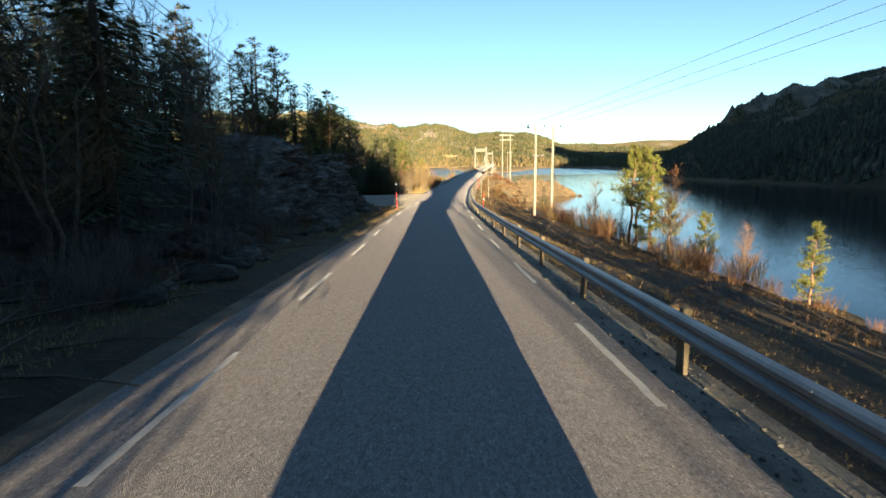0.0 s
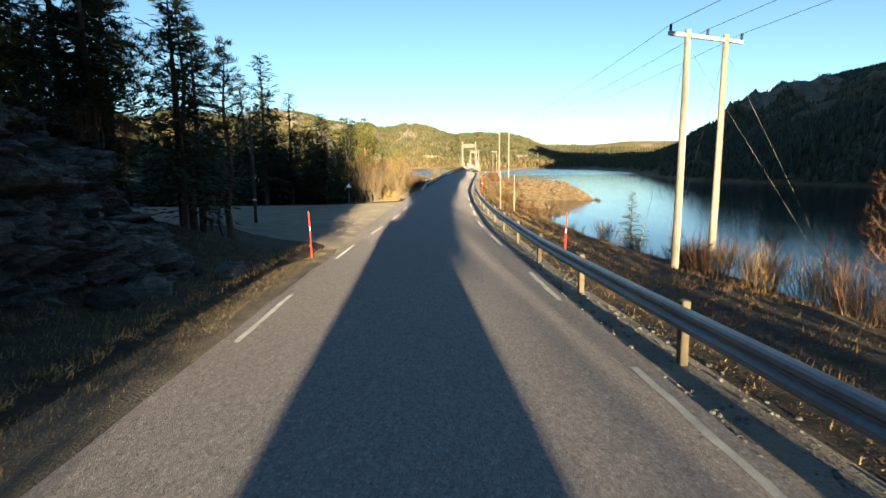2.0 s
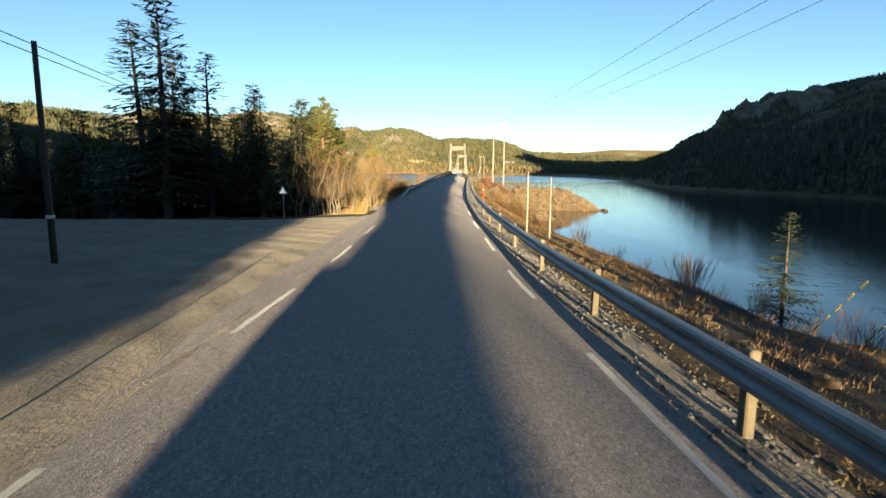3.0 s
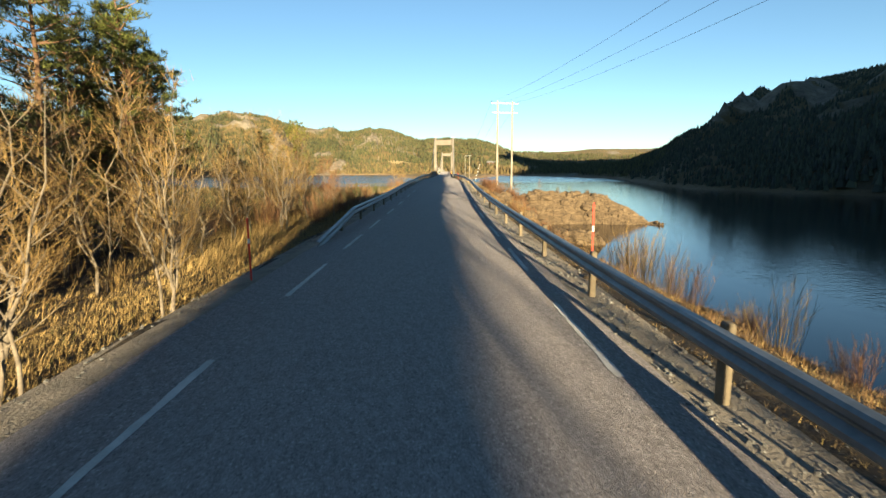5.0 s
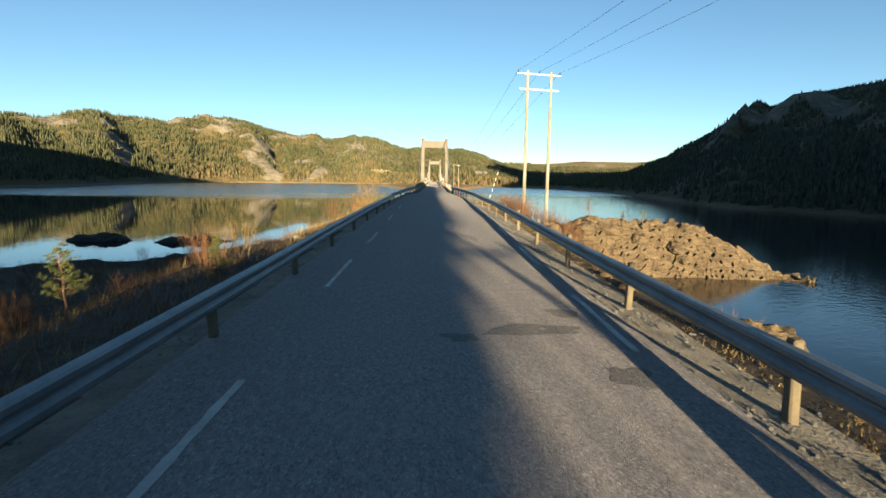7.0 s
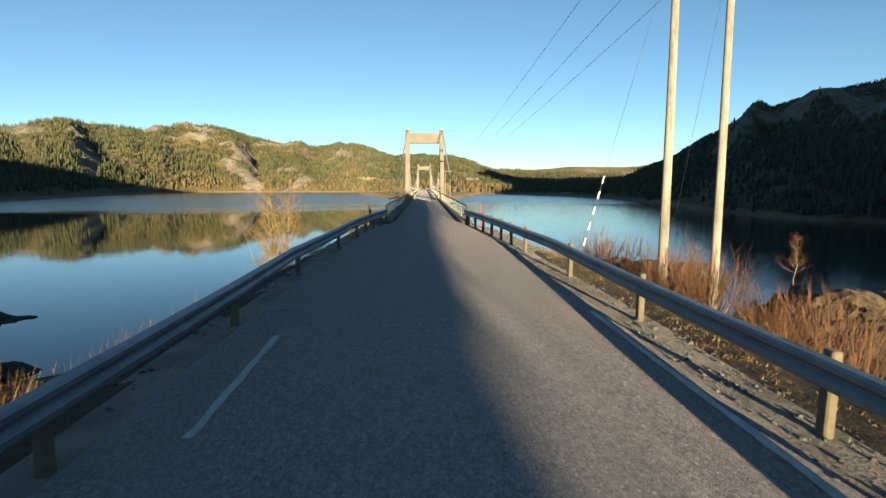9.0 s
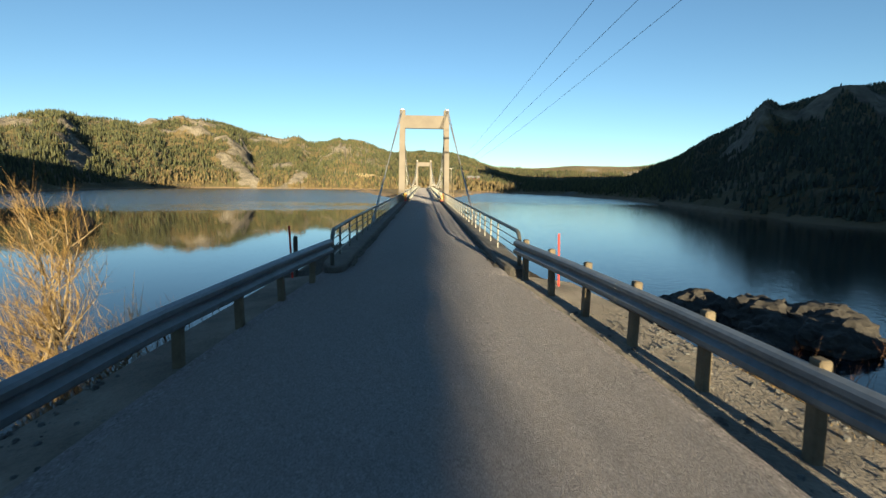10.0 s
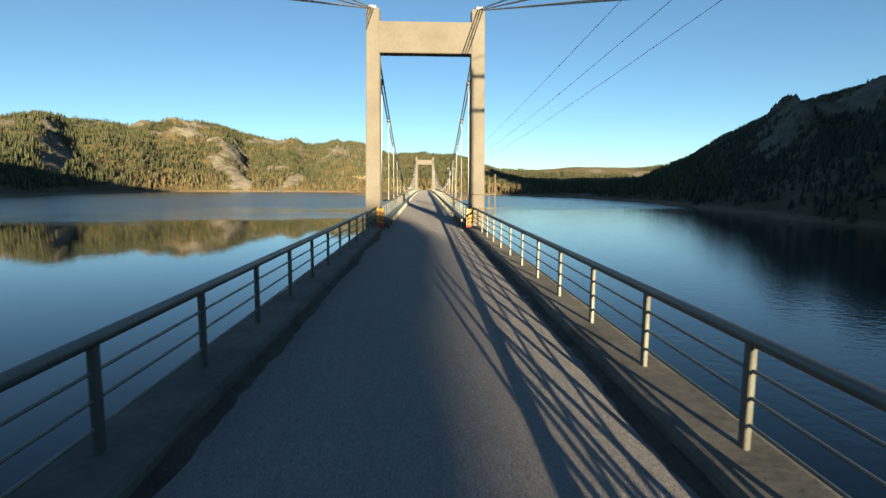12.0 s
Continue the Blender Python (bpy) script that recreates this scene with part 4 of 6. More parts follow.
def rock_mesh(name, size, seed, subdiv=4, strata=0.0, rough=0.25, mat="rock_sun"):
    bm = bmesh.new()
    bmesh.ops.create_icosphere(bm, subdivisions=subdiv, radius=1.0)
    off = Vector((seed * 7.3, seed * 3.1, seed * 1.7))
    sx, sy, sz = size
    big = max(size)
    for v in bm.verts:
        n = v.co.copy()
        p = Vector((n.x * sx, n.y * sy, n.z * sz))
        q = p / big * 3.0 + off
        d = noise.fractal(q, 0.9, 2.1, 5) * rough
        cell = noise.voronoi(q * 1.6)[0]
        d += (cell[1] - cell[0]) * rough * 0.9 - rough * 0.25
        if strata:
            band = math.sin((p.x * 0.5 + p.z * 2.2 + p.y * 0.35 + noise.noise(p * 0.35) * 1.4) * 2.2)
            d += strata * (1 if band > 0.2 else -1) * 0.5
        p += Vector((n.x, n.y, n.z)) * d * min(size)
        v.co = p
    bmesh.ops.recalc_face_normals(bm, faces=bm.faces)
    me = bpy.data.meshes.new(name)
    bm.to_mesh(me)
    bm.free()
    me.materials.append(M[mat])
    return me


def boulder(at, size, rz, seed, subdiv=3, mat="rock_sun", label="weathered sunlit boulder on the shore", group="shore boulders", strata=0.0, rough=0.3):
    ob = new("boulder", rock_mesh("boulder", size, seed, subdiv, strata, rough, mat))
    ob.matrix_world = pose(*at, random.uniform(-8, 8), random.uniform(-8, 8), rz)
    return tagged(ob, label, "rock", group)


# rocky point with its smaller neighbour, right of the road
def rock_point():
    """A long rock that runs out from the shore to a low tip, with slanting beds, ledges and clefts."""
    xs, ys = np.arange(16.5, 40.0, 0.17), np.arange(154.5, 171.5, 0.17)
    X, Y = np.meshgrid(xs, ys)
    ridge = np.interp(X, [16.5, 20, 23.5, 29, 32, 34.5, 37, 38.8, 40], [1.2, 3.0, 4.3, 4.2, 3.7, 3.0, 1.8, 0.5, -0.9])
    front = 157.4 + 0.9 * fbm(X, Y, 5, 3, 201) - 0.10 * (X - 28)
    s = (Y - front) / 5.6
    H = ridge * np.where(s < 1, np.clip(s, -0.4, 1) * (1.9 - 0.9 * np.clip(s, 0, 1)), 1 - 0.55 * np.clip(s - 1, 0, 9) ** 1.5)
    n = fbm(X, Y, 6, 5, 211, 0.55)
    H = H * (1 + 0.35 * n) + 0.3 * n
    # beds dip to the right: sawtooth ledges across the slope
    b = (X * 0.42 + Y * 0.55 + H * 1.1 + 1.0 * fbm(X, Y, 7, 3, 221)) * 0.95
    saw = b - np.floor(b)
    H = H + 0.75 * (saw ** 2.0 - 0.3)
    b = (X * 0.30 - Y * 0.95 + H * 0.6 + 0.8 * fbm(X, Y, 4, 3, 231)) * 0.75
    H = H + 0.30 * ((b - np.floor(b)) ** 1.8 - 0.35)
    for i in range(H.shape[0]):
        for j in range(H.shape[1]):
            v = noise.voronoi(Vector((xs[j] * 0.22 + 0.18 * ys[i], ys[i] * 0.42, H[i, j] * 0.2)))[0]
            H[i, j] += 0.2 * min(1.0, (v[1] - v[0]) * 10) - 0.2 + 0.07 * noise.noise((xs[j] * 2.3, ys[i] * 2.3, 1.0))
    Z = np.maximum(LAKE + H, LAKE - 1.0)
    v = np.stack([X.ravel(), Y.ravel(), Z.ravel()], 1)
    k = len(xs)
    idx = np.arange(len(ys) * k).reshape(len(ys), k)
    f = np.stack([idx[:-1, :-1].ravel(), idx[:-1, 1:].ravel(), idx[1:, 1:].ravel(), idx[1:, :-1].ravel()], 1)
    return mesh_from("rock_point", v.tolist(), f.tolist(), [M["rock_sun"]]), X, Y, Z


point_me, PX, PY, PZ = rock_point()
isl = tagged(new("rock_point", point_me), "long tawny rock point with slanting cracked beds in the lake", "rock")
slab_rng = random.Random(19)
for i in range(22):
    x, y = slab_rng.uniform(20.5, 34.5), slab_rng.uniform(158.6, 164.5)
    z = float(PZ[int((y - 154.5) / 0.17), int((x - 16.5) / 0.17)])
    a = slab_rng.uniform(0.35, 0.95)
    slab = part("loose_slab", rock_mesh("loose_slab", (a * 1.5, a, a * 0.6), 500 + i, 3, 0.1, 0.3), None, isl)
    slab.matrix_world = pose(x, y, z + 0.1 * a, slab_rng.uniform(-12, 12), slab_rng.uniform(-18, 4), slab_rng.uniform(0, 180))
isl = new("rock_islet", rock_mesh("rock_islet", (3.4, 1.7, 1.3), 9, 5, 0.08, 0.25))
isl.matrix_world = pose(21.4, 139.0, LAKE + 0.2, 0, 4, -38)
tagged(isl, "small rounded rock at the water's edge", "rock")
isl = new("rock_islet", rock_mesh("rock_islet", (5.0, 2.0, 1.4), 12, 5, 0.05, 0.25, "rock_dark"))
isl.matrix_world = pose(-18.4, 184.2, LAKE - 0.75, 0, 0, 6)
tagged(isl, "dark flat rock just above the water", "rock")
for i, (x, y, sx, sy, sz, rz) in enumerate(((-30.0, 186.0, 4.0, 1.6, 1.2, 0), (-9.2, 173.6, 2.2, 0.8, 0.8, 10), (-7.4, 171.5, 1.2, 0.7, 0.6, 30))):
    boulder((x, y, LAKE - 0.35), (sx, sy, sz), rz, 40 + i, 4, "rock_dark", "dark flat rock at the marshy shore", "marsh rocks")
rng = random.Random(5)
for i in range(26):
    y = rng.uniform(148, 172)
    x = float(np.interp(y, SY, SR)) - rng.uniform(0.0, 7.5)
    s = rng.uniform(0.35, 1.2)
    boulder((x, y, max(gz(x, y), LAKE - 0.2) + 0.1 * s), (s * rng.uniform(0.9, 1.6), s, s * rng.uniform(0.55, 0.9)), rng.uniform(0, 180), 60 + i, 3)
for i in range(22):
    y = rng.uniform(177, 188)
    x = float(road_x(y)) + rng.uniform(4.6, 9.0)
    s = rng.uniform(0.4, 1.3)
    boulder((x, y, max(gz(x, y), LAKE - 0.3) + 0.1 * s), (s * rng.uniform(0.9, 1.7), s, s * 0.7), rng.uniform(0, 180), 110 + i, 3, "rock_dark", "grey shore rock with its shade put into the colour", "shaded shore rocks")
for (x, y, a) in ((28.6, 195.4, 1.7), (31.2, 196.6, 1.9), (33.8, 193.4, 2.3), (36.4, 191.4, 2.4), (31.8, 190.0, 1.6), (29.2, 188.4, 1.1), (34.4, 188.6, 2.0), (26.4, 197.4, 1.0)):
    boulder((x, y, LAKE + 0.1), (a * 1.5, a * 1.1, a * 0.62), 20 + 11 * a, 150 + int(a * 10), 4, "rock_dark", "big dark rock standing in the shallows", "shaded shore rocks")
# stones under the guard rail and along the verge
for i in range(46):
    s = 1 if rng.random() < 0.6 else -1
    y = rng.uniform(2, 150)
    if s < 0 and 52 < y < 90:
        continue
    off = rng.uniform(3.7, 6.2) if s > 0 else -rng.uniform(5.2, 8.0)
    x = float(road_x(y)) + off
    r = rng.uniform(0.07, 0.24)
    boulder((x, y, gz(x, y) + 0.02), (r * 1.3, r, r * 0.7), rng.uniform(0, 180), 200 + i, 2, "rock_cut" if s < 0 else "rock_sun", "loose stone on the road verge", "verge stones")

# rock cutting above the road


def cutting(y0, y1, seed):
    ny, nu = 300, 100
    verts, faces = [], []
    for i in range(ny + 1):
        y = y0 + (y1 - y0) * i / ny
        e = min(1.0, (y - y0) / 2.6, (y1 - y) / 3.0)
        e = max(0.0, e) ** 0.6
        zb = float(road_z(y))
        topz = (4.5 + 0.7 * math.sin(y * 0.5) - 0.035 * (y - y0)) * e
        for j in range(nu + 1):
            u = j / nu
            if u < 0.6:
                a = u / 0.6
                x, z = -6.2 - 1.7 * a ** 1.2, -0.5 + (topz + 0.5) * a ** 0.85
            else:
                a = (u - 0.6) / 0.4
                x, z = -7.9 - 6.0 * a, topz + 0.55 * math.sin(a * 2.2) - 1.4 * a * a
            p = Vector((x, y, z))
            q = Vector((x * 0.5, y * 0.5 + 0.12 * z, z * 0.62 - 0.1 * y)) + Vector((seed, 0, 0)) + 0.12 * Vector((noise.noise(p * 0.9), noise.noise(p * 0.9 + Vector((9, 0, 0))), 0))
            d = 0.0
            for k, (scale, amp) in enumerate(((1.7, 0.62), (3.9, 0.34), (8.5, 0.17))):
                v = noise.voronoi(q * scale + Vector((k * 3.3, 0, 0)))
                c = v[1][0]
                tilt = noise.cell_vector(c * 7.7 + Vector((k, 2, 5))) - Vector((0.5, 0.5, 0.5))
                d += amp * ((noise.cell(c * 9.7) - 0.5) * 0.9 + 1.5 * tilt.dot(q * scale + Vector((k * 3.3, 0, 0)) - c))
                d -= amp * 0.55 * max(0.0, 1 - (v[0][1] - v[0][0]) * 9)
            d = (d * (1 - 0.5 * max(0.0, u - 0.6) / 0.4) + 0.12 * noise.fractal(p * 1.6, 0.9, 2.0, 4)) * e - 0.15 * e
            verts.append((x + d + 0.3 * (1 - e) * -6, y + 0.15 * noise.noise(p), zb + z + 0.12 * d))
    for i in range(ny):
        for j in range(nu):
            a = i * (nu + 1) + j
            faces.append((a, a + 1, a + nu + 2, a + nu + 1))
    return mesh_from("rock_cutting", verts, faces, [M["rock_cut"]])


cut = tagged(new("rock_cutting", cutting(26.5, 49.5, 3.0)), "jagged grey rock cutting with mossy ledges beside the road", "rock face")
for i in range(60):
    y = rng.uniform(3, 27)
    x = -rng.uniform(5.4, 13.0)
    s = rng.uniform(0.12, 0.55)
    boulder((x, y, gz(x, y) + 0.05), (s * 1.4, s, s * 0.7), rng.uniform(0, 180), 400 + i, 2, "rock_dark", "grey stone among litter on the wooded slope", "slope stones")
for i in range(150):
    y = rng.uniform(2, 30)
    x = -rng.uniform(5.4, 12.0)
    a, L = rng.uniform(0, math.pi), rng.uniform(0.6, 2.6)
    z0, z1 = gz(x, y) + 0.05, gz(x + L * math.cos(a), y + L * math.sin(a)) + rng.uniform(0.05, 0.35)
    stick = new("fallen_branch", bpy.data.meshes.new("fallen_branch"))
    bm = add_tube(bmesh.new(), [(x, y, z0), (x + 0.5 * L * math.cos(a), y + 0.5 * L * math.sin(a) + 0.06, (z0 + z1) / 2 + 0.05), (x + L * math.cos(a), y + L * math.sin(a), z1)], [0.03, 0.022, 0.01], 5)
    bm.to_mesh(stick.data)
    bm.free()
    stick.data.materials.append(M["pole_dark"])
    tagged(stick, "fallen grey branch lying on the wooded slope", "branch", "fallen branches")
for i in range(26):
    y = rng.uniform(4, 50)
    x = -rng.uniform(5.6, 7.0) - (0 if y > 20 else rng.uniform(0, 3))
    s = rng.uniform(0.15, 0.5)
    boulder((x, y, gz(x, y) + 0.05), (s * 1.3, s, s * 0.8), rng.uniform(0, 180), 300 + i, 3, "rock_cut" if i % 3 == 0 else "rock_dark", "fallen grey rock below the cutting", "fallen rocks")

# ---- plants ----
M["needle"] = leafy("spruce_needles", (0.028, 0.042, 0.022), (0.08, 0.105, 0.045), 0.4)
# hill spruce with shade put into its colour, a darker copy of far_tree
M["shade_spruce"] = leafy("shade_dark_spruce", (0.014, 0.019, 0.011), (0.05, 0.057, 0.028), 0.0)
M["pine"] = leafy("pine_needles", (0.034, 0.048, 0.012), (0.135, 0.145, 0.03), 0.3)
# brighter copy of the pine needles, with sunlight put into their colour
M["sunlit_pine"] = leafy("sunlit_pine_needles", (0.05, 0.06, 0.012), (0.19, 0.185, 0.032), 0.3)
M["bark"] = plain("dark_bark", (0.045, 0.035, 0.028), (0.14, 0.11, 0.085), 3.0, 0.95, 0, 0.8, 0.03, 20, 0.3, squash=(1, 1, 0.3))
M["pine_bark"] = plain("pine_bark", (0.10, 0.055, 0.03), (0.26, 0.15, 0.085), 3.0, 0.95, 0, 0.8, 0.03, 18, 0.3, squash=(1, 1, 0.3))
M["birch_bark"] = plain("birch_bark", (0.06, 0.046, 0.031), (0.24, 0.195, 0.135), 5.0, 0.85, 0, 0.4, 0.01, 16, 0.3, squash=(1, 1, 1.6))
M["shore_bark"] = plain("golden_birch_bark", (0.13, 0.09, 0.045), (0.34, 0.26, 0.15), 5.0, 0.85, 0, 0.4, 0.01, 16, 0.3, squash=(1, 1, 1.6))
M["twig_pale"] = leafy("pale_twigs", (0.08, 0.047, 0.016), (0.29, 0.187, 0.06), 0.35)
M["twig_gold"] = leafy("golden_twigs", (0.06, 0.03, 0.01), (0.24, 0.13, 0.04), 0.3)
M["twig_red"] = leafy("reddish_twigs", (0.065, 0.031, 0.015), (0.215, 0.10, 0.038), 0.35)
M["twig_dark"] = leafy("grey_twigs", (0.06, 0.052, 0.045), (0.17, 0.145, 0.12), 0.35)
M["grass"] = leafy("dry_grass", (0.12, 0.075, 0.025), (0.38, 0.27, 0.105), 0.0)
M["gold_grass"] = leafy("golden_grass", (0.16, 0.098, 0.03), (0.44, 0.31, 0.115), 0.0)
M["heather"] = leafy("heather", (0.06, 0.037, 0.018), (0.235, 0.135, 0.05), 0.0)
M["moss"] = leafy("green_tufts", (0.05, 0.06, 0.012), (0.16, 0.17, 0.04), 0.0)
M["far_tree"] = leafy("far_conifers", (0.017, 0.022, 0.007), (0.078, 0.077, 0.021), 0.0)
M["far_birch"] = leafy("far_birches", (0.05, 0.036, 0.014), (0.14, 0.10, 0.036), 0.0)


class Soup:
    """Vertices and faces gathered for one mesh."""

    def __init__(self):
        self.v, self.f = [], []

    def tube(self, pts, radii, sides=5):
        pts = [Vector(p) for p in pts]
        b = len(self.v)
        for i, p in enumerate(pts):
            d = (pts[min(i + 1, len(pts) - 1)] - pts[max(i - 1, 0)]).normalized()
            ref = Vector((0.3, 0.2, 0.9)) if abs(d.z) < 0.8 else Vector((1, 0.1, 0))
            a = d.cross(ref).normalized()
            c = d.cross(a)
            for k in range(sides):
                w = 2 * math.pi * k / sides
                self.v.append(p + radii[i] * (math.cos(w) * a + math.sin(w) * c))
        for i in range(len(pts) - 1):
            for k in range(sides):
                q = b + i * sides
                self.f.append((q + k, q + (k + 1) % sides, q + sides + (k + 1) % sides, q + sides + k))

    def tri(self, a, b, c):
        n = len(self.v)
        self.v += [a, b, c]
        self.f.append((n, n + 1, n + 2))

    def kite(self, a, side, tip):
        n = len(self.v)
        m = a.lerp(tip, 0.45)
        self.v += [a, m + side, tip, m - side]
        self.f.append((n, n + 1, n + 2, n + 3))

    def blade(self, root, d, w):
        s = d.cross(Vector((0.31, 0.17, 0.93))).normalized() * w
        self.tri(root - s, root + s, root + d)

    def mesh(self, name, mat, smooth=False):
        return mesh_from(name, self.v, self.f, [mat], smooth)

    def mesh_two(self, name, mat, other, first):
        """The faces up to first take mat, the rest other."""
        me = mesh_from(name, self.v, self.f, [mat, other])
        me.polygons.foreach_set("material_index", [0 if i < first else 1 for i in range(len(self.f))])
        return me


def tree_thing(name, label, category, group, parts):
    ob = new(name)
    tagged(ob, label, category, group)
    for nm, me in parts:
        o = new(nm, me)
        o.parent = ob
    return ob


def make_spruce(h, seed, sparse=1.0):
    r = random.Random(seed)
    t, c = Soup(), Soup()
    t.tube([(0, 0, -0.4), (0.02 * h * r.uniform(-0.3, 0.3), 0, h * 0.5), (0, 0, h)], [0.012 * h + 0.04, 0.008 * h + 0.02, 0.008], 6)
    z = h * r.uniform(0.06, 0.14)
    while z < h * 0.985:
        full = (1 - z / h)
        L0 = (0.25 * h * full ** 0.8 + 0.15)
        if z < h * 0.2:
            L0 *= 0.75
        for k in range(max(3, int(r.uniform(4.5, 7.5) * sparse))):
            a = r.uniform(0, 2 * math.pi)
            L = L0 * r.uniform(0.55, 1.15)
            out = Vector((math.cos(a), math.sin(a), 0))
            side = Vector((-math.sin(a), math.cos(a), 0))
            droop = r.uniform(0.15, 0.5) * (1 if z < 0.7 * h else -0.6)
            root = Vector((0, 0, z + r.uniform(-0.1, 0.1)))
            n = max(2, int(L / 0.33))
            prev = root
            for i in range(1, n + 1):
                u = i / n
                p = root + out * L * u + Vector((0, 0, -droop * L * u + 0.22 * L * u * u))
                w = 0.16 + 0.20 * L * (1 - u)
                for s in (-1, 1):
                    tip = p + side * s * (w * r.uniform(0.7, 1.3)) + out * 0.10 + Vector((0, 0, -r.uniform(0.03, 0.16)))
                    c.kite(prev.lerp(p, 0.5), out * r.uniform(0.055, 0.10), tip)
                c.kite(prev, side * r.uniform(0.04, 0.08), p + Vector((0, 0, -r.uniform(0, 0.08))))
                prev = p
        z += h * r.uniform(0.016, 0.029)
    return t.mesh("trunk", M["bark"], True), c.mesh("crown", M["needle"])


def joined(limbs, leaves, bark, green):
    n, first = len(limbs.v), len(limbs.f)
    limbs.v += leaves.v
    limbs.f += [tuple(i + n for i in f) for f in leaves.f]
    return limbs.mesh_two("crown", bark, green, first)


def make_pine(h, seed, bare=0.35, mat="pine", full=1.0):
    r = random.Random(seed)
    t, c, limbs = Soup(), Soup(), Soup()
    wob = [Vector((r.uniform(-0.02, 0.02) * h, r.uniform(-0.02, 0.02) * h, 0)) for _ in range(6)]
    pts = [Vector((0, 0, -0.4))] + [Vector((0, 0, h * (i + 1) / 6)) + wob[i] for i in range(6)]
    t.tube(pts, [0.014 * h + 0.05] + [(0.014 * h + 0.04) * (1 - (i + 1) / 6.4) for i in range(6)], 7)
    z = h * bare
    while z < h * 0.99:
        u = (z / h - bare) / (1 - bare)
        i = min(5, int(z / h * 6))
        root = pts[i].lerp(pts[min(6, i + 1)], z / h * 6 - i)
        for k in range(r.randint(2, 4)):
            a = r.uniform(0, 2 * math.pi)
            L = h * 0.19 * (1.05 - u) ** 0.55 * r.uniform(0.45, 1.15) + 0.1
            out = Vector((math.cos(a), math.sin(a), r.uniform(0.05, 0.45)))
            bend = [root + out * L * q + Vector((0, 0, 0.16 * L * q * q)) for q in (0, 0.35, 0.7, 1.0)]
            limbs.tube(bend, [0.02 + 0.012 * L, 0.016 + 0.008 * L, 0.012, 0.006], 4)
            for m in range(int((3 + L * 3.0) * full)):
                q = r.uniform(0.35, 1.0)
                e = root + out * L * q + Vector((0, 0, 0.16 * L * q * q)) + Vector((r.gauss(0, 0.13), r.gauss(0, 0.13), r.gauss(0.06, 0.08))) * (0.5 + L * 0.5)
                for b in range(22):
                    d = Vector((r.gauss(0, 1), r.gauss(0, 1), r.gauss(0.45, 0.8))).normalized() * r.uniform(0.14, 0.28)
                    c.blade(e + Vector((r.gauss(0, 0.06), r.gauss(0, 0.06), r.gauss(0, 0.04))), d, r.uniform(0.012, 0.024))
        z += h * r.uniform(0.022, 0.045)
    return t.mesh("trunk", M["pine_bark"], True), joined(limbs, c, M["pine_bark"], M[mat])


def make_birch(h, seed, bark="birch_bark", twig="twig_pale", stems=1, spread=0.3, dense=0.75, stout=1.0):
    """A leafless broadleaf tree: pale trunk, rising limbs and a haze of fine twigs."""
    r = random.Random(seed)
    t, c, limbs = Soup(), Soup(), Soup()
    for s in range(stems):
        lean = Vector((r.uniform(-1, 1), r.uniform(-1, 1), 0)) * spread * (0.25 if stems == 1 else 0.6)
        hh = h * r.uniform(0.75, 1.0)
        base = Vector((r.uniform(-1, 1), r.uniform(-1, 1), 0)) * 0.12 * (stems - 1)
        n = 7
        pts = [base + Vector((0, 0, -0.3))] + [base + lean * hh * (i / n) ** 1.3 + Vector((r.gauss(0, 0.02) * hh, r.gauss(0, 0.02) * hh, hh * i / n)) for i in range(1, n + 1)]
        r0 = (0.007 * h + 0.018) * (1 if stems == 1 else 0.75) * stout
        (t if s == 0 or stems < 4 else limbs).tube(pts, [r0 * (1 - 0.92 * i / n) for i in range(n + 1)], 6)
        for k in range(int(22 * dense)):
            u = r.uniform(0.18, 0.97)
            i = min(n - 1, int(u * n))
            root = pts[i].lerp(pts[i + 1], u * n - i)
            a = r.uniform(0, 2 * math.pi)
            L = hh * 0.34 * (1.1 - u) ** 0.7 * r.uniform(0.5, 1.1)
            out = Vector((math.cos(a) * 0.75, math.sin(a) * 0.75, r.uniform(0.35, 0.9))).normalized()
            p1 = root + out * L * 0.5 + Vector((r.gauss(0, 0.05), r.gauss(0, 0.05), 0)) * L
            p2 = root + out * L + Vector((0, 0, 0.12 * L))
            limbs.tube([root, p1, p2], [r0 * 0.42 * (1 - 0.8 * u), r0 * 0.26 * (1 - 0.7 * u) + 0.003, 0.003], 4)
            for m in range(int((8 + 13 * L) * dense)):
                q = r.uniform(0.2, 1.0)
                b = (root.lerp(p1, q * 2) if q < 0.5 else p1.lerp(p2, q * 2 - 1))
                d = (out + Vector((r.gauss(0, 0.55), r.gauss(0, 0.55), r.gauss(0.15, 0.4)))).normalized() * r.uniform(0.2, 0.55) * (0.4 + 0.16 * h)
                c.blade(b, d, r.uniform(0.004, 0.008))
                for w in range(3):
                    e = b + d * r.uniform(0.3, 0.9)
                    d2 = (d.normalized() + Vector((r.gauss(0, 0.6), r.gauss(0, 0.6), r.gauss(0.1, 0.4)))).normalized() * d.length * r.uniform(0.35, 0.7)
                    c.blade(e, d2, r.uniform(0.003, 0.007))
    return t.mesh("trunk", M[bark], True), joined(limbs, c, M[bark], M[twig])


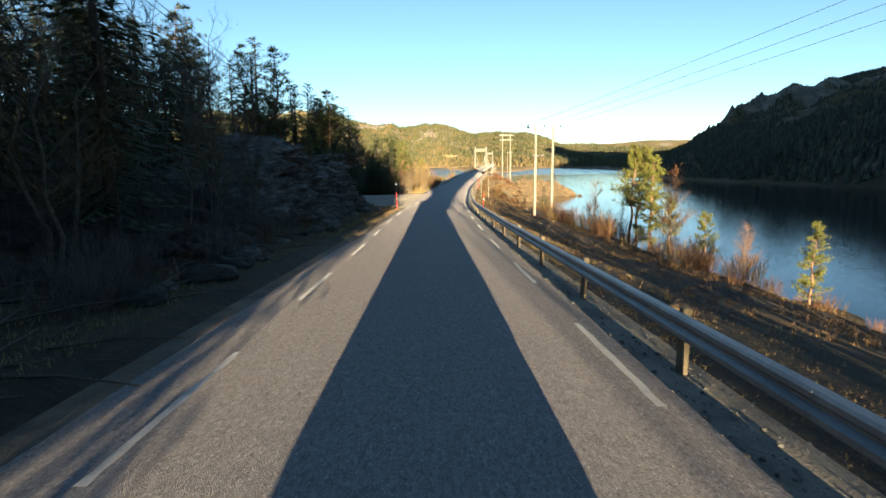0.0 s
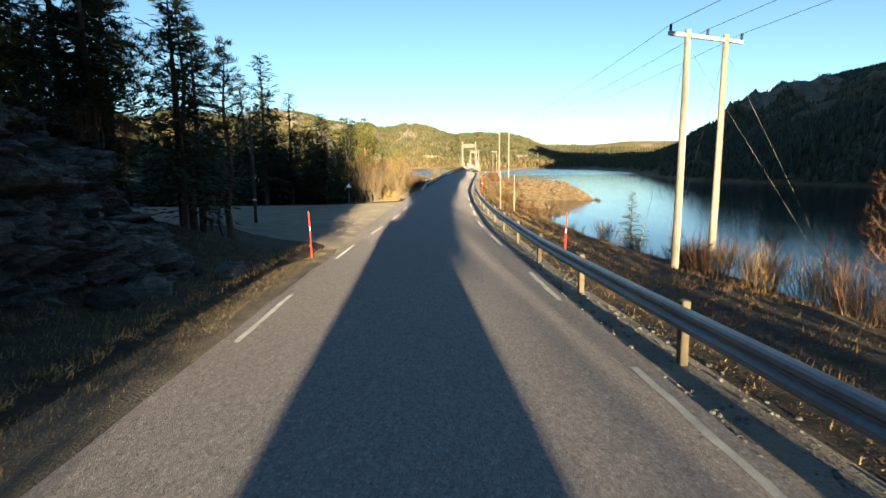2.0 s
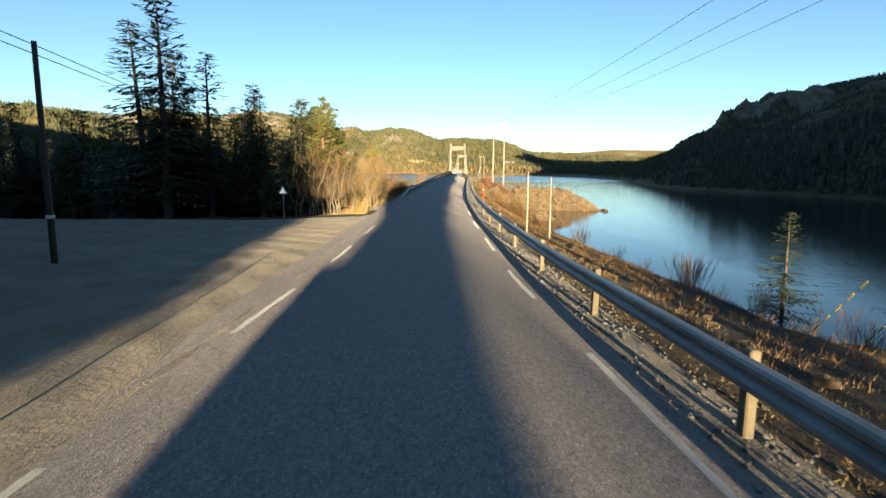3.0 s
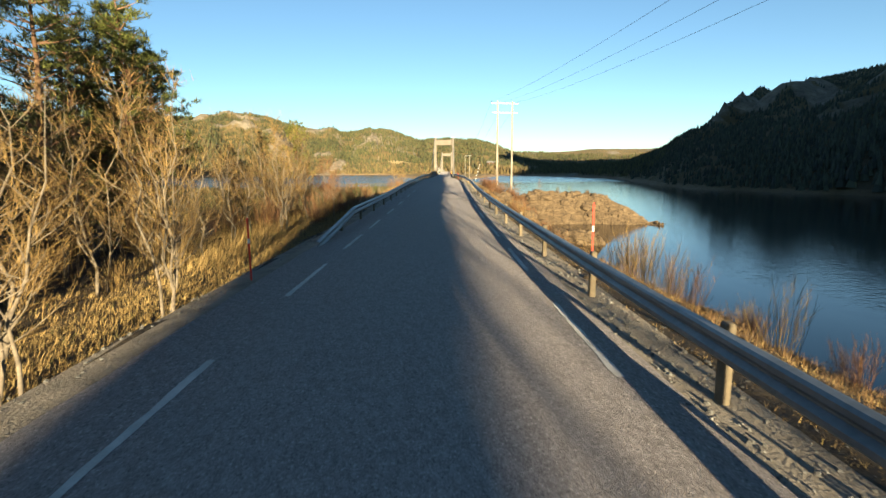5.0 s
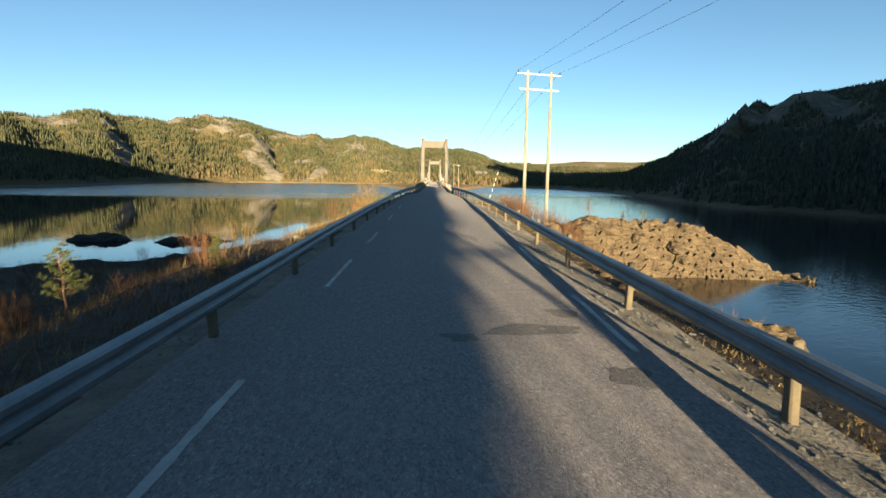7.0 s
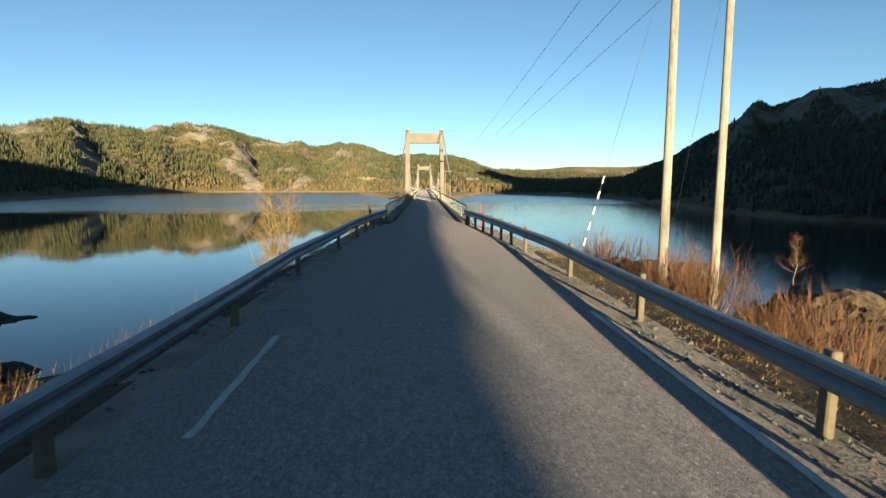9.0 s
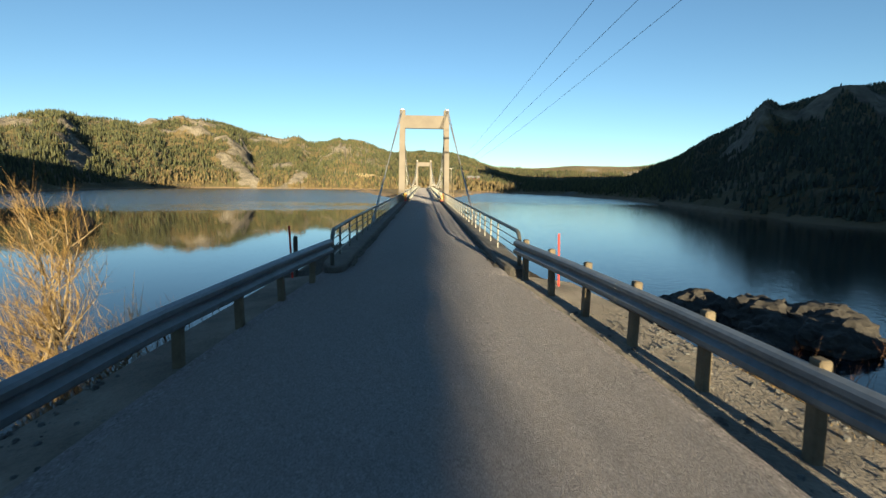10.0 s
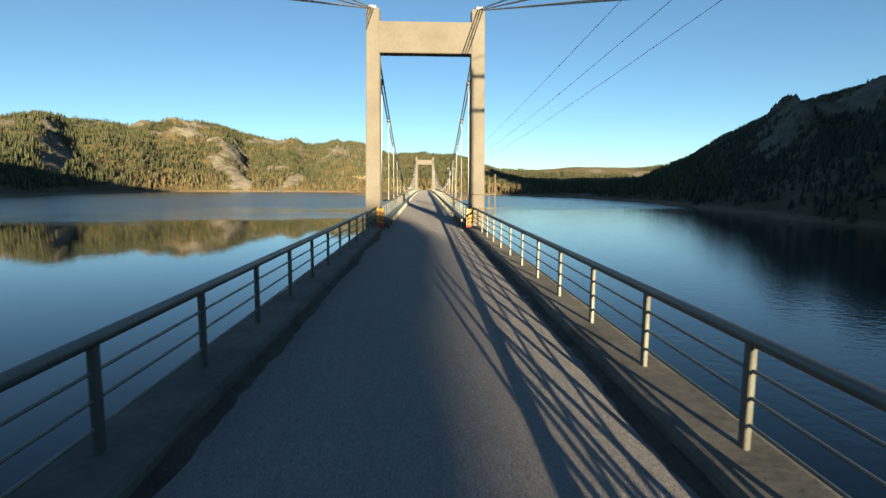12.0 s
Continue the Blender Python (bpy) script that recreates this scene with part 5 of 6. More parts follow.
def make_shrub(h, seed, twig="twig_red", stems=34):
    r = random.Random(seed)
    c = Soup()
    for s in range(stems):
        a = r.uniform(0, 2 * math.pi)
        ln = r.uniform(0.05, 0.5)
        base = Vector((math.cos(a), math.sin(a), 0)) * r.uniform(0, 0.28) * h
        d = Vector((math.cos(a) * ln, math.sin(a) * ln, 1)).normalized() * h * r.uniform(0.55, 1.05)
        mid = base + d * 0.5 + Vector((r.gauss(0, 0.04), r.gauss(0, 0.04), 0)) * h
        c.tube([base - Vector((0, 0, 0.15)), mid, base + d], [0.005 + 0.002 * h, 0.004, 0.0015], 3)
        for k in range(13):
            q = r.uniform(0.25, 0.95)
            b = base + d * q
            e = (d.normalized() + Vector((r.gauss(0, 0.35), r.gauss(0, 0.35), 0.2))).normalized() * h * r.uniform(0.12, 0.34)
            c.blade(b, e, r.uniform(0.003, 0.006))
    return c.mesh("foliage", M[twig])


KINDS = {
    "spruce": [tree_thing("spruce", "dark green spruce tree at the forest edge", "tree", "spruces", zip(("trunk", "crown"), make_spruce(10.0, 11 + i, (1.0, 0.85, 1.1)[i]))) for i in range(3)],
    "pine": [tree_thing("pine", "Scots pine with a reddish trunk and airy crown", "tree", "pines", zip(("trunk", "crown"), make_pine(9.0, 31 + i, (0.3, 0.4, 0.22)[i]))) for i in range(3)],
    "bank_pine": [tree_thing("bank_pine", "yellow-green Scots pine with a full crown on the bank, sunlight put into its colour", "tree", "bank pines", zip(("trunk", "crown"), make_pine(9.0, 131 + i, (0.42, 0.38, 0.14)[i], "sunlit_pine", 1.9))) for i in range(3)],
    "birch": [tree_thing("birch", "leafless birch with a pale trunk and fine twigs", "tree", "birches", zip(("trunk", "crown"), make_birch(6.0, 51 + i, stems=(1, 2, 3)[i], spread=0.3, dense=0.75))) for i in range(3)],
    "alder": [tree_thing("bare_tree", "leafless grey tree with thin upright stems", "tree", "bare trees", zip(("trunk", "crown"), make_birch(8.0, 71 + i, "bark", "twig_dark", stems=(1, 2)[i], spread=0.2, dense=0.8))) for i in range(2)],
    "red_birch": [tree_thing("red_birch", "young leafless birch with reddish twigs", "tree", "reddish birches", zip(("trunk", "crown"), make_birch(5.0, 81 + i, "birch_bark", "twig_red", stems=(2, 1)[i], spread=0.25, dense=1.1))) for i in range(2)],
    "golden_bush": [tree_thing("tall_willow", "tall many-stemmed willow with golden-brown bare twigs", "tree", "tall willows", zip(("trunk", "crown"), make_birch(5.0, 141 + i, "birch_bark", "twig_gold", stems=7, spread=0.55, dense=0.42))) for i in range(2)],
    "shore_tree": [tree_thing("shore_birch", "crooked golden bare birch leaning out over the water", "tree", "shore birches", zip(("trunk", "crown"), make_birch(6.0, 171, "shore_bark", "twig_pale", stems=4, spread=0.85, dense=1.2, stout=1.8)))],
    "willow": [tree_thing("willow_shrub", "leafless reddish-brown willow shrub on the bank", "shrub", "willow shrubs", [("foliage", make_shrub(1.6, 91 + i, "twig_red"))]) for i in range(3)],
    "grey_shrub": [tree_thing("grey_brush", "tangled grey-brown leafless brush on the wooded slope", "shrub", "grey brush", [("foliage", make_shrub(1.4, 197 + i, "twig_dark", 26))]) for i in range(2)],
    "pale_shrub": [tree_thing("pale_shrub", "leafless straw-coloured shrub beside the road", "shrub", "pale shrubs", [("foliage", make_shrub(1.8, 97 + i, "twig_pale", 30))]) for i in range(2)],
}
HEIGHTS = {"spruce": 10.0, "pine": 9.0, "bank_pine": 9.0, "birch": 6.0, "alder": 8.0, "red_birch": 5.0, "golden_bush": 5.0, "willow": 1.6, "shore_tree": 6.0, "grey_shrub": 1.4, "pale_shrub": 1.8}
USED = {k: 0 for k in KINDS}
prng = random.Random(77)


def plant(kind, x, y, h, z=None, wide=1.0):
    tpl = KINDS[kind][USED[kind] % len(KINDS[kind])]
    first = USED[kind] < len(KINDS[kind])
    USED[kind] += 1
    s = h / HEIGHTS[kind]
    base = (gz(x, y) if z is None else z) - 0.05
    m = pose(x, y, base, prng.uniform(-2, 2), prng.uniform(-2, 2), prng.uniform(0, 360)) @ Matrix.Diagonal((s * wide, s * wide, s, 1))
    if first:
        tpl.matrix_world = m
        return tpl
    tpl = KINDS[kind][(USED[kind] - 1) % len(KINDS[kind])]
    ob = tpl.copy()
    scene.collection.objects.link(ob)
    for o in tpl.children:
        k = o.copy()
        scene.collection.objects.link(k)
        k.parent = ob
    ob.matrix_world = m
    return ob


# trees that stand out: beside the lake, at the side road and along the bank
for kind, x, y, h in (
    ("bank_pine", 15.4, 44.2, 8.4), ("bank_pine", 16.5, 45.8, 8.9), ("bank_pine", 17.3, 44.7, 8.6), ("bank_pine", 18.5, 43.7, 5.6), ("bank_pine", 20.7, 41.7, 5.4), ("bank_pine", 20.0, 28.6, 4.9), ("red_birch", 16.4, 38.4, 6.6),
    ("spruce", 16.4, 49.4, 3.9), ("spruce", 12.4, 66.0, 4.1), ("alder", 15.2, 56.2, 4.6), ("alder", 16.2, 58.0, 4.8), ("alder", 14.2, 52.0, 4.0), ("red_birch", 13.9, 48.6, 5.6), ("alder", 17.2, 55.0, 4.2), ("alder", 15.9, 61.0, 3.4), ("alder", 12.9, 61.0, 2.8),
    ("red_birch", 21.0, 37.0, 4.6), ("birch", 18.4, 72.0, 3.4), ("birch", 20.2, 46.6, 4.0), ("alder", 18.8, 47.4, 4.2),
    ("spruce", -15.2, 83.6, 13.8), ("spruce", -17.3, 86.0, 13.4), ("pine", -16.2, 88.0, 11.6), ("spruce", -13.4, 86.0, 10.8), ("spruce", -11.2, 88.3, 8.6), ("spruce", -10.2, 86.6, 9.2), ("spruce", -8.6, 91.4, 8.9), ("pine", -6.9, 92.6, 8.8),
    ("spruce", -22.5, 88.0, 8.2), ("spruce", -27.0, 87.0, 7.4), ("spruce", -30.0, 85.0, 10.6), ("spruce", -20.4, 90.5, 7.8), ("spruce", -12.6, 92.0, 7.2), ("spruce", -9.8, 96.5, 7.2), ("pine", -8.2, 99.0, 8.6), ("pine", -9.6, 103.0, 8.2), ("pine", -7.6, 104.5, 7.6), ("pine", -10.4, 107.5, 7.0),
    ("pine", -8.7, 105.6, 9.6), ("pine", -9.8, 106.8, 10.2), ("pine", -8.0, 103.0, 9.0), ("pine", -11.0, 104.6, 10.4), ("spruce", -10.2, 124.5, 6.4), ("pine", -6.8, 120.0, 6.4), ("pine", -8.6, 118.0, 6.2), ("spruce", -12.0, 116.0, 7.0), ("pine", -12.5, 111.0, 7.6), ("spruce", -15.0, 108.0, 8.0), ("spruce", -16.0, 100.0, 9.0), ("spruce", -19.0, 95.0, 9.5),
    ("birch", -2.9, 92.9, 5.0), ("birch", -4.6, 91.0, 5.4), ("birch", -3.8, 95.5, 4.8), ("birch", -5.7, 96.0, 5.2), ("birch", -5.7, 103.0, 5.2), ("birch", -4.9, 104.5, 5.0), ("birch", -6.6, 101.0, 5.6), ("birch", -2.9, 111.4, 5.6), ("birch", -4.2, 112.2, 5.4), ("birch", -3.6, 109.0, 4.6),
    ("birch", -4.5, 100.0, 4.6), ("birch", -6.2, 108.0, 5.0), ("birch", -3.2, 89.0, 4.4), ("birch", -5.0, 88.0, 4.8), ("red_birch", -2.6, 117.2, 4.4), ("red_birch", -3.9, 116.0, 4.8), ("red_birch", -4.2, 120.5, 3.6), ("red_birch", -1.8, 113.5, 3.2), ("birch", -6.4, 113.0, 5.2), ("birch", -7.5, 98.0, 5.4),
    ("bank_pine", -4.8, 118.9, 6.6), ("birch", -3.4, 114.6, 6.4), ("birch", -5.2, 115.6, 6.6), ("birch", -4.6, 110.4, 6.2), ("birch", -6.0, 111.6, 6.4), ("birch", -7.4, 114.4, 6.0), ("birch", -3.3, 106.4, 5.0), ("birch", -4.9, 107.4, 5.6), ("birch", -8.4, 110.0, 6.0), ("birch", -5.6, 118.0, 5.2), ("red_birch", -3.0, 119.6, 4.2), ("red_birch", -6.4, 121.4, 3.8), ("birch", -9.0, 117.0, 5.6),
    ("pine", -1.2, 124.6, 1.5), ("pine", 0.3, 128.0, 1.2), ("red_birch", 25.6, 168.2, 2.6), ("red_birch", 24.0, 167.4, 2.0), ("pine", 28.6, 162.5, 1.5), ("red_birch", 26.8, 162.0, 1.3), ("pine", 27.0, 163.4, 1.2),
):
    plant(kind, x, y, h, wide={"birch": 0.95, "spruce": 1.3, "pine": 1.2, "bank_pine": 0.95}.get(kind, 1.0), z=(LAKE + 4.1 if (x > 24 and y > 160) else None))

plant("shore_tree", 3.75, 174.2, 7.6, z=LAKE + 0.35, wide=0.8)
plant("birch", 3.1, 174.9, 6.6, z=LAKE + 0.3, wide=1.2)
plant("birch", 3.9, 173.2, 5.6, z=LAKE + 0.4, wide=1.2)
for x, y, h in ((5.2, 174.6, 3.2), (5.7, 175.3, 3.4), (4.9, 175.6, 3.0), (4.4, 172.4, 2.8)):
    plant("willow" if h > 3.1 else "pale_shrub", x, y, h, z=-5.0)
# the wood on the slope left of the road, and behind the start
spots = []
for i in range(4200):
    y = prng.uniform(-12, 57) if i % 5 else prng.uniform(-110, -12)
    d = prng.uniform(4.6 if y < -8 else 8.4, 34)
    if (y > 16 and d < 10.2 and y < 48) or (-8 < y < 12 and d < 10.0):
        continue
    x = float(road_x(y)) - d
    gap = (2.15 if -8 < y < 34 else 2.8) if d < 20 else (4.6 if y < 40 else 2.6)
    if all((x - a) ** 2 + (y - b) ** 2 > gap * gap for a, b in spots):
        spots.append((x, y))
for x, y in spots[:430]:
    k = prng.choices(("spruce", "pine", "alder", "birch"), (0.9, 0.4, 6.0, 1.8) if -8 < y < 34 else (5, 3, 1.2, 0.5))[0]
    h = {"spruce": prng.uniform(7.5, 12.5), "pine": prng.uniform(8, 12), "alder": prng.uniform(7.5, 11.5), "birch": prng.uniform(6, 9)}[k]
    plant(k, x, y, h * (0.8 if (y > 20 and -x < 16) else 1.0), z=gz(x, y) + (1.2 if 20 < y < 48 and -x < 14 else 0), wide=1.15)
for x, y, h in ((-10.0, 21.0, 7.0), (-9.4, 22.4, 6.2), (-9.9, 23.3, 7.4), (-10.8, 24.2, 6.8), (-12.0, 19.0, 8.0), (-8.8, 25.4, 5.4), (-13.0, 23.0, 8.4)):
    plant("birch", x, y, h, wide=0.75)
for i in range(16):
    y = prng.uniform(28, 49)
    plant(("pine", "willow", "spruce")[i % 3], -prng.uniform(8.3, 10.0), y, (1.8, 1.0, 2.6)[i % 3] * prng.uniform(0.7, 1.3), z=float(road_z(y)) + 4.3 - 0.035 * (y - 26))
# unseen trees added beside the road behind the start to shade both verges
for i in range(9):
    plant("spruce", -4.45 - prng.uniform(0, 0.3), -13 - 2.6 * i, prng.uniform(7.6, 8.6), wide=1.25)
for i in range(14):
    y = prng.uniform(-48, -9)
    x = prng.uniform(6.4, 17)
    plant("spruce" if i % 2 else "pine", x, y, prng.uniform(4.5, 7.0) + 0.18 * (x - 6), wide=1.3)
# unseen tall spruces added to keep the wood on the slope in shade
for i in range(32):
    y = -56 - 54 * prng.random()
    plant("spruce", float(road_x(y)) - 4.9 - 20 * prng.random() ** 1.3, y, prng.uniform(24, 29), wide=0.8)


def make_shade_pine(h, reach, lean, seed):
    """A tall Scots pine added to cast shade: long bare leaning trunk and one broad, dense crown."""
    r = random.Random(seed)
    t, c, limbs = Soup(), Soup(), Soup()
    n = 8
    pts = [Vector((lean * (i / n) ** 1.7 + r.gauss(0, 0.05), r.gauss(0, 0.06), -0.5 + (h + 0.3) * i / n)) for i in range(n + 1)]
    t.tube(pts, [0.16 * (1 - 0.75 * i / n) for i in range(n + 1)], 8)
    head = Vector((lean, 0, h - 0.2))
    for k in range(26):
        a = 2 * math.pi * k / 26 + r.uniform(-0.2, 0.2)
        e = head + Vector((math.cos(a) * reach * r.uniform(0.5, 1), math.sin(a) * reach * r.uniform(0.4, 0.9), r.uniform(-0.8, 0.9)))
        limbs.tube([head - Vector((0, 0, r.uniform(0.3, 1.2))), head.lerp(e, 0.55), e], [0.06, 0.04, 0.012], 4)
    for k in range(int(620 * reach)):
        q = r.uniform(-1, 1)
        e = head + Vector((q * (reach - 0.15), r.uniform(-0.6, 0.6) * reach, r.uniform(-1, 1) * 0.8 * math.sqrt(1 - 0.6 * q * q)))
        d = Vector((r.gauss(0, 1), r.gauss(0, 0.6), r.gauss(0.2, 0.7))).normalized()
        c.kite(e - d * 0.25, d.cross(Vector((0.1, 1, 0.2))).normalized() * r.uniform(0.10, 0.17), e + d * 0.3)
    return t.mesh("trunk", M["pine_bark"], True), joined(limbs, c, M["pine_bark"], M["pine"])


# pines added unseen behind the start to shade half the road to the bridge
for i in range(32):
    far = 60 + 5.1 * i
    back = -(98 + i % 4 * 3.0) if far < 118 else -(15 + i % 5 * 5.0)
    reach = float(np.interp(far, (60, 78, 92, 104, 122, 130), (1.4, 1.6, 2.3, 3.2, 3.2, 2.35)))
    # crown goes where its shade imitates the truck's moving shadow
    mid = float(road_x(far)) + 0.35 - reach + float(np.interp(far, (60, 105, 120, 220), (0.5, 0.25, -0.2, -0.35))) - SUN_DX * (far - back)
    tip = float(road_z(far)) + math.tan(SUN_ELEV) * (far - back) + 0.1
    foot = max(mid, float(road_x(back)) + 7.0 + (i % 3) * 0.8)
    ob = tree_thing("tall_pine", "unseen Scots pine added to cast shade over half the road", "tree", "tall pines", zip(("trunk", "crown"), make_shade_pine(tip - gz(foot, back), reach, mid - foot, 300 + i)))
    ob.matrix_world = pose(foot, back, gz(foot, back))
for x, y, h in ((-8.9, 43.0, 6.8), (-12.6, 47.0, 8.2), (-14.3, 41.5, 9.0), (-10.4, 45.4, 7.0), (-9.4, 40.0, 5.6), (-9.8, 48.6, 8.2), (-11.4, 50.0, 8.8), (-8.8, 51.5, 8.0)):
    plant("pine" if h < 7 else "spruce", x, y, h, gz(x, y) + (0.9 if y < 48 else 0), 1.3)
for i, (x, y) in enumerate(((-9.2, 54.0), (-12.0, 53.4), (-11.2, 58.0), (-14.6, 58.4), (-16.0, 55.0), (-9.0, 56.6), (-17.5, 58.0), (-18.8, 60.8), (-20.0, 57.0))):
    plant("pine" if i % 3 else "spruce", x, y, 8.4 + 0.55 * (i * 7 % 5), wide=1.05)
for i in range(50):
    x, y = prng.uniform(-34, -6.5), prng.uniform(88.5, 113)
    if x > -8.5 + (y - 88) * 0.06:
        continue
    plant("spruce" if i % 3 else "pine", x, y, prng.uniform(4.0, 6.5) if x > -12 else prng.uniform(5.5, 8.5), wide=1.3)
for i in range(90):
    x, y = prng.uniform(-46, -8.5), prng.uniform(86.5, 95)
    if y < 86.5 + max(0.0, -x - 12) * 0.06 or (x > -10 and y < 90):
        continue
    plant("spruce", x, y, prng.uniform(2.4, 6.2) if i % 4 else prng.uniform(6, 9), wide=1.35)
# second row behind the side road
for i in range(30):
    x, y = prng.uniform(-60, -11), prng.uniform(90, 112)
    if x > -9 - (y - 90) * 0.3:
        continue
    plant(prng.choice(("spruce", "pine", "spruce")), x, y, prng.uniform(6, 9.5))
# shrubs on the right bank and the left marsh
for i in range(60):
    y = prng.uniform(26, 62)
    x = 11.0 + (y - 44) * -0.06 + prng.gauss(2.4, 1.6)
    plant("willow" if i % 4 else "pale_shrub", x, y, prng.uniform(0.9, 2.0), wide=1.3)
for x, y, h in ((-5.9, 89.4, 5.2), (-7.0, 91.0, 5.4), (-7.6, 87.8, 5.6)):
    plant("golden_bush", x, y, h)
for i in range(150):
    y = prng.uniform(22, 150)
    xr, xc = float(np.interp(y, SY, SR)), float(road_x(y))
    u = prng.uniform(0.25, 0.98)
    x = xc + 5.0 + (xr - xc - 5.0) * u
    plant("willow" if prng.random() < 0.75 else "pale_shrub", x, y, prng.uniform(0.7, 1.7) * (1.15 if y < 75 else 0.95))
for x, y, h in ((9.6, 99.0, 1.9), (10.3, 101.5, 2.1), (10.8, 103.4, 1.8), (9.0, 96.5, 1.5), (10.9, 108.5, 1.6), (9.7, 93.0, 1.6), (8.4, 88.0, 1.4)):
    plant("pale_shrub", x, y, h)
for i in range(40):
    y = prng.uniform(156, 177)
    x = prng.uniform(15.5, 23.5)
    plant("willow", x, y, prng.uniform(0.7, 1.5))
for i in range(46):
    y = prng.uniform(150, 170)
    plant("willow" if i % 4 else "red_birch", float(road_x(y)) + prng.uniform(6.5, 12.5), y, prng.uniform(1.2, 2.1) * (1 if i % 4 else 1.25), wide=1.1)
for i in range(80):
    y = prng.uniform(116, 174)
    x = float(road_x(y)) - prng.uniform(5.2, 26)
    if x < float(np.interp(y, SY, SL)) + 1:
        continue
    plant(prng.choice(("willow", "willow", "pale_shrub")), x, y, prng.uniform(0.6, 1.5))
for i in range(34):
    y = prng.uniform(107, 121)
    x = float(road_x(y)) - prng.uniform(5.4, 11)
    plant(("willow", "pale_shrub", "willow")[i % 3], x, y, prng.uniform(0.9, 2.2))
for i in range(12):
    y = prng.uniform(86, 116)
    x = float(road_x(y)) - prng.uniform(7.5, 12)
    plant("pale_shrub", x, y, prng.uniform(0.8, 1.9))
for i in range(70):
    y = prng.uniform(3, 27)
    plant("grey_shrub", float(road_x(y)) - prng.uniform(5.6, 12), y, prng.uniform(0.5, 1.6), wide=1.3)
for i in range(30):
    y = prng.uniform(2, 55)
    x = float(road_x(y)) - prng.uniform(6.0, 9.0)
    plant("pale_shrub" if prng.random() < 0.4 else "willow", x, y, prng.uniform(0.4, 1.1))


def tufts(name, n, pick, mat, h0, h1, blades, label, seed, lay=0.45):
    """Countless small tufts scattered over the ground as one object."""
    r = random.Random(seed)
    spots = [p for p in (pick(r) for _ in range(n)) if p]
    zs = height(np.array([p[0] for p in spots]), np.array([p[1] for p in spots]))
    s = Soup()
    for (x, y), z in zip(spots, zs):
        if z < LAKE + 0.15:
            continue
        for b in range(blades):
            d = Vector((r.gauss(0, lay), r.gauss(0, lay), 1)).normalized() * r.uniform(h0, h1)
            s.blade(Vector((x + r.gauss(0, 0.07), y + r.gauss(0, 0.07), z - 0.03)), d, r.uniform(0.004, 0.010))
    tagged(new(name, s.mesh(name, M[mat])), label, "grass" if mat != "heather" else "heather", kind="stuff")


def verge_left(r):
    y = r.uniform(-5, 122)
    if 52 < y < 84:
        return None
    return float(road_x(y)) - 4.7 - abs(r.gauss(0, 2.6)), y


def verge_sunny(r):
    y = r.uniform(84, 122)
    return float(road_x(y)) - 4.4 - abs(r.gauss(0, 2.2)), y


def verge_edge(r):
    y = r.uniform(24, 53)
    return float(road_x(y)) - 3.55 - abs(r.gauss(0, 0.45)), y


def verge_right(r):
    y = r.uniform(-5, 176)
    return float(road_x(y)) + 3.75 + abs(r.gauss(0, 1.9)), y


def bank_right(r):
    y = r.uniform(10, 176)
    xr, xc = float(np.interp(y, SY, SR)), float(road_x(y))
    return xc + 4.6 + (xr - xc - 4.6) * r.random(), y


def marsh(r):
    y = r.uniform(112, 180)
    return float(road_x(y)) - 4.6 - r.uniform(0, 28), y


tufts("dry_grass", 11000, verge_left, "grass", 0.06, 0.22, 6, "tufts of dry yellow grass along the verge", 1)
tufts("dry_grass", 9000, verge_sunny, "gold_grass", 0.05, 0.20, 7, "golden matted grass on the sunny verge", 9)
tufts("dry_grass", 9000, verge_right, "grass", 0.04, 0.13, 12, "tufts of dry yellow grass under the guard rail", 2, 1.1)
tufts("dry_grass", 5200, verge_edge, "gold_grass", 0.05, 0.16, 10, "golden matted grass along the broken road edge", 14, 0.8)
tufts("heather", 19000, bank_right, "heather", 0.06, 0.26, 9, "brown heather and bilberry on the bank", 3)
tufts("heather", 8000, marsh, "heather", 0.12, 0.5, 6, "brown marsh plants at the lake shore", 4)
tufts("dry_grass", 4000, marsh, "grass", 0.15, 0.6, 6, "pale reeds and dead grass on the marsh", 5)
tufts("green_tufts", 2500, verge_left, "moss", 0.05, 0.14, 6, "low green moss and grass on the verge", 6)
tufts("tall_grass", 900, lambda r: (float(road_x(96 + 0 * r.random())) - 5.2 - r.uniform(0, 3.6), r.uniform(98, 113)), "gold_grass", 0.3, 0.7, 8, "tall dead straw-coloured grass by the birches", 7)



def pebbles(n, pick, mat, label, seed, lift=0.0):
    """Loose stones strewn over a verge as one object."""
    r = random.Random(seed)
    s = Soup()
    ring = [Vector((math.cos(a), math.sin(a), 0)) for a in (0, 1.26, 2.51, 3.77, 5.03)]
    for k in range(n):
        x, y, z = pick(r)
        a = 0.012 + 0.035 * r.random() ** 3
        b = len(s.v)
        t = r.uniform(0, 6.3)
        turn = Matrix.Rotation(t, 3, "Z")
        s.v += [Vector((x, y, z)) + turn @ Vector((p.x * a * r.uniform(0.8, 1.5), p.y * a * r.uniform(0.7, 1.1), -0.01)) for p in ring]
        s.v += [Vector((x, y, z)) + turn @ Vector((p.x * a * 0.6, p.y * a * 0.6, a * r.uniform(0.5, 0.9))) for p in ring]
        s.f += [(b + i, b + (i + 1) % 5, b + 5 + (i + 1) % 5, b + 5 + i) for i in range(5)] + [tuple(b + 5 + i for i in range(5))]
    tagged(new("pebbles", s.mesh("pebbles", M[mat])), label, "stones", kind="stuff")


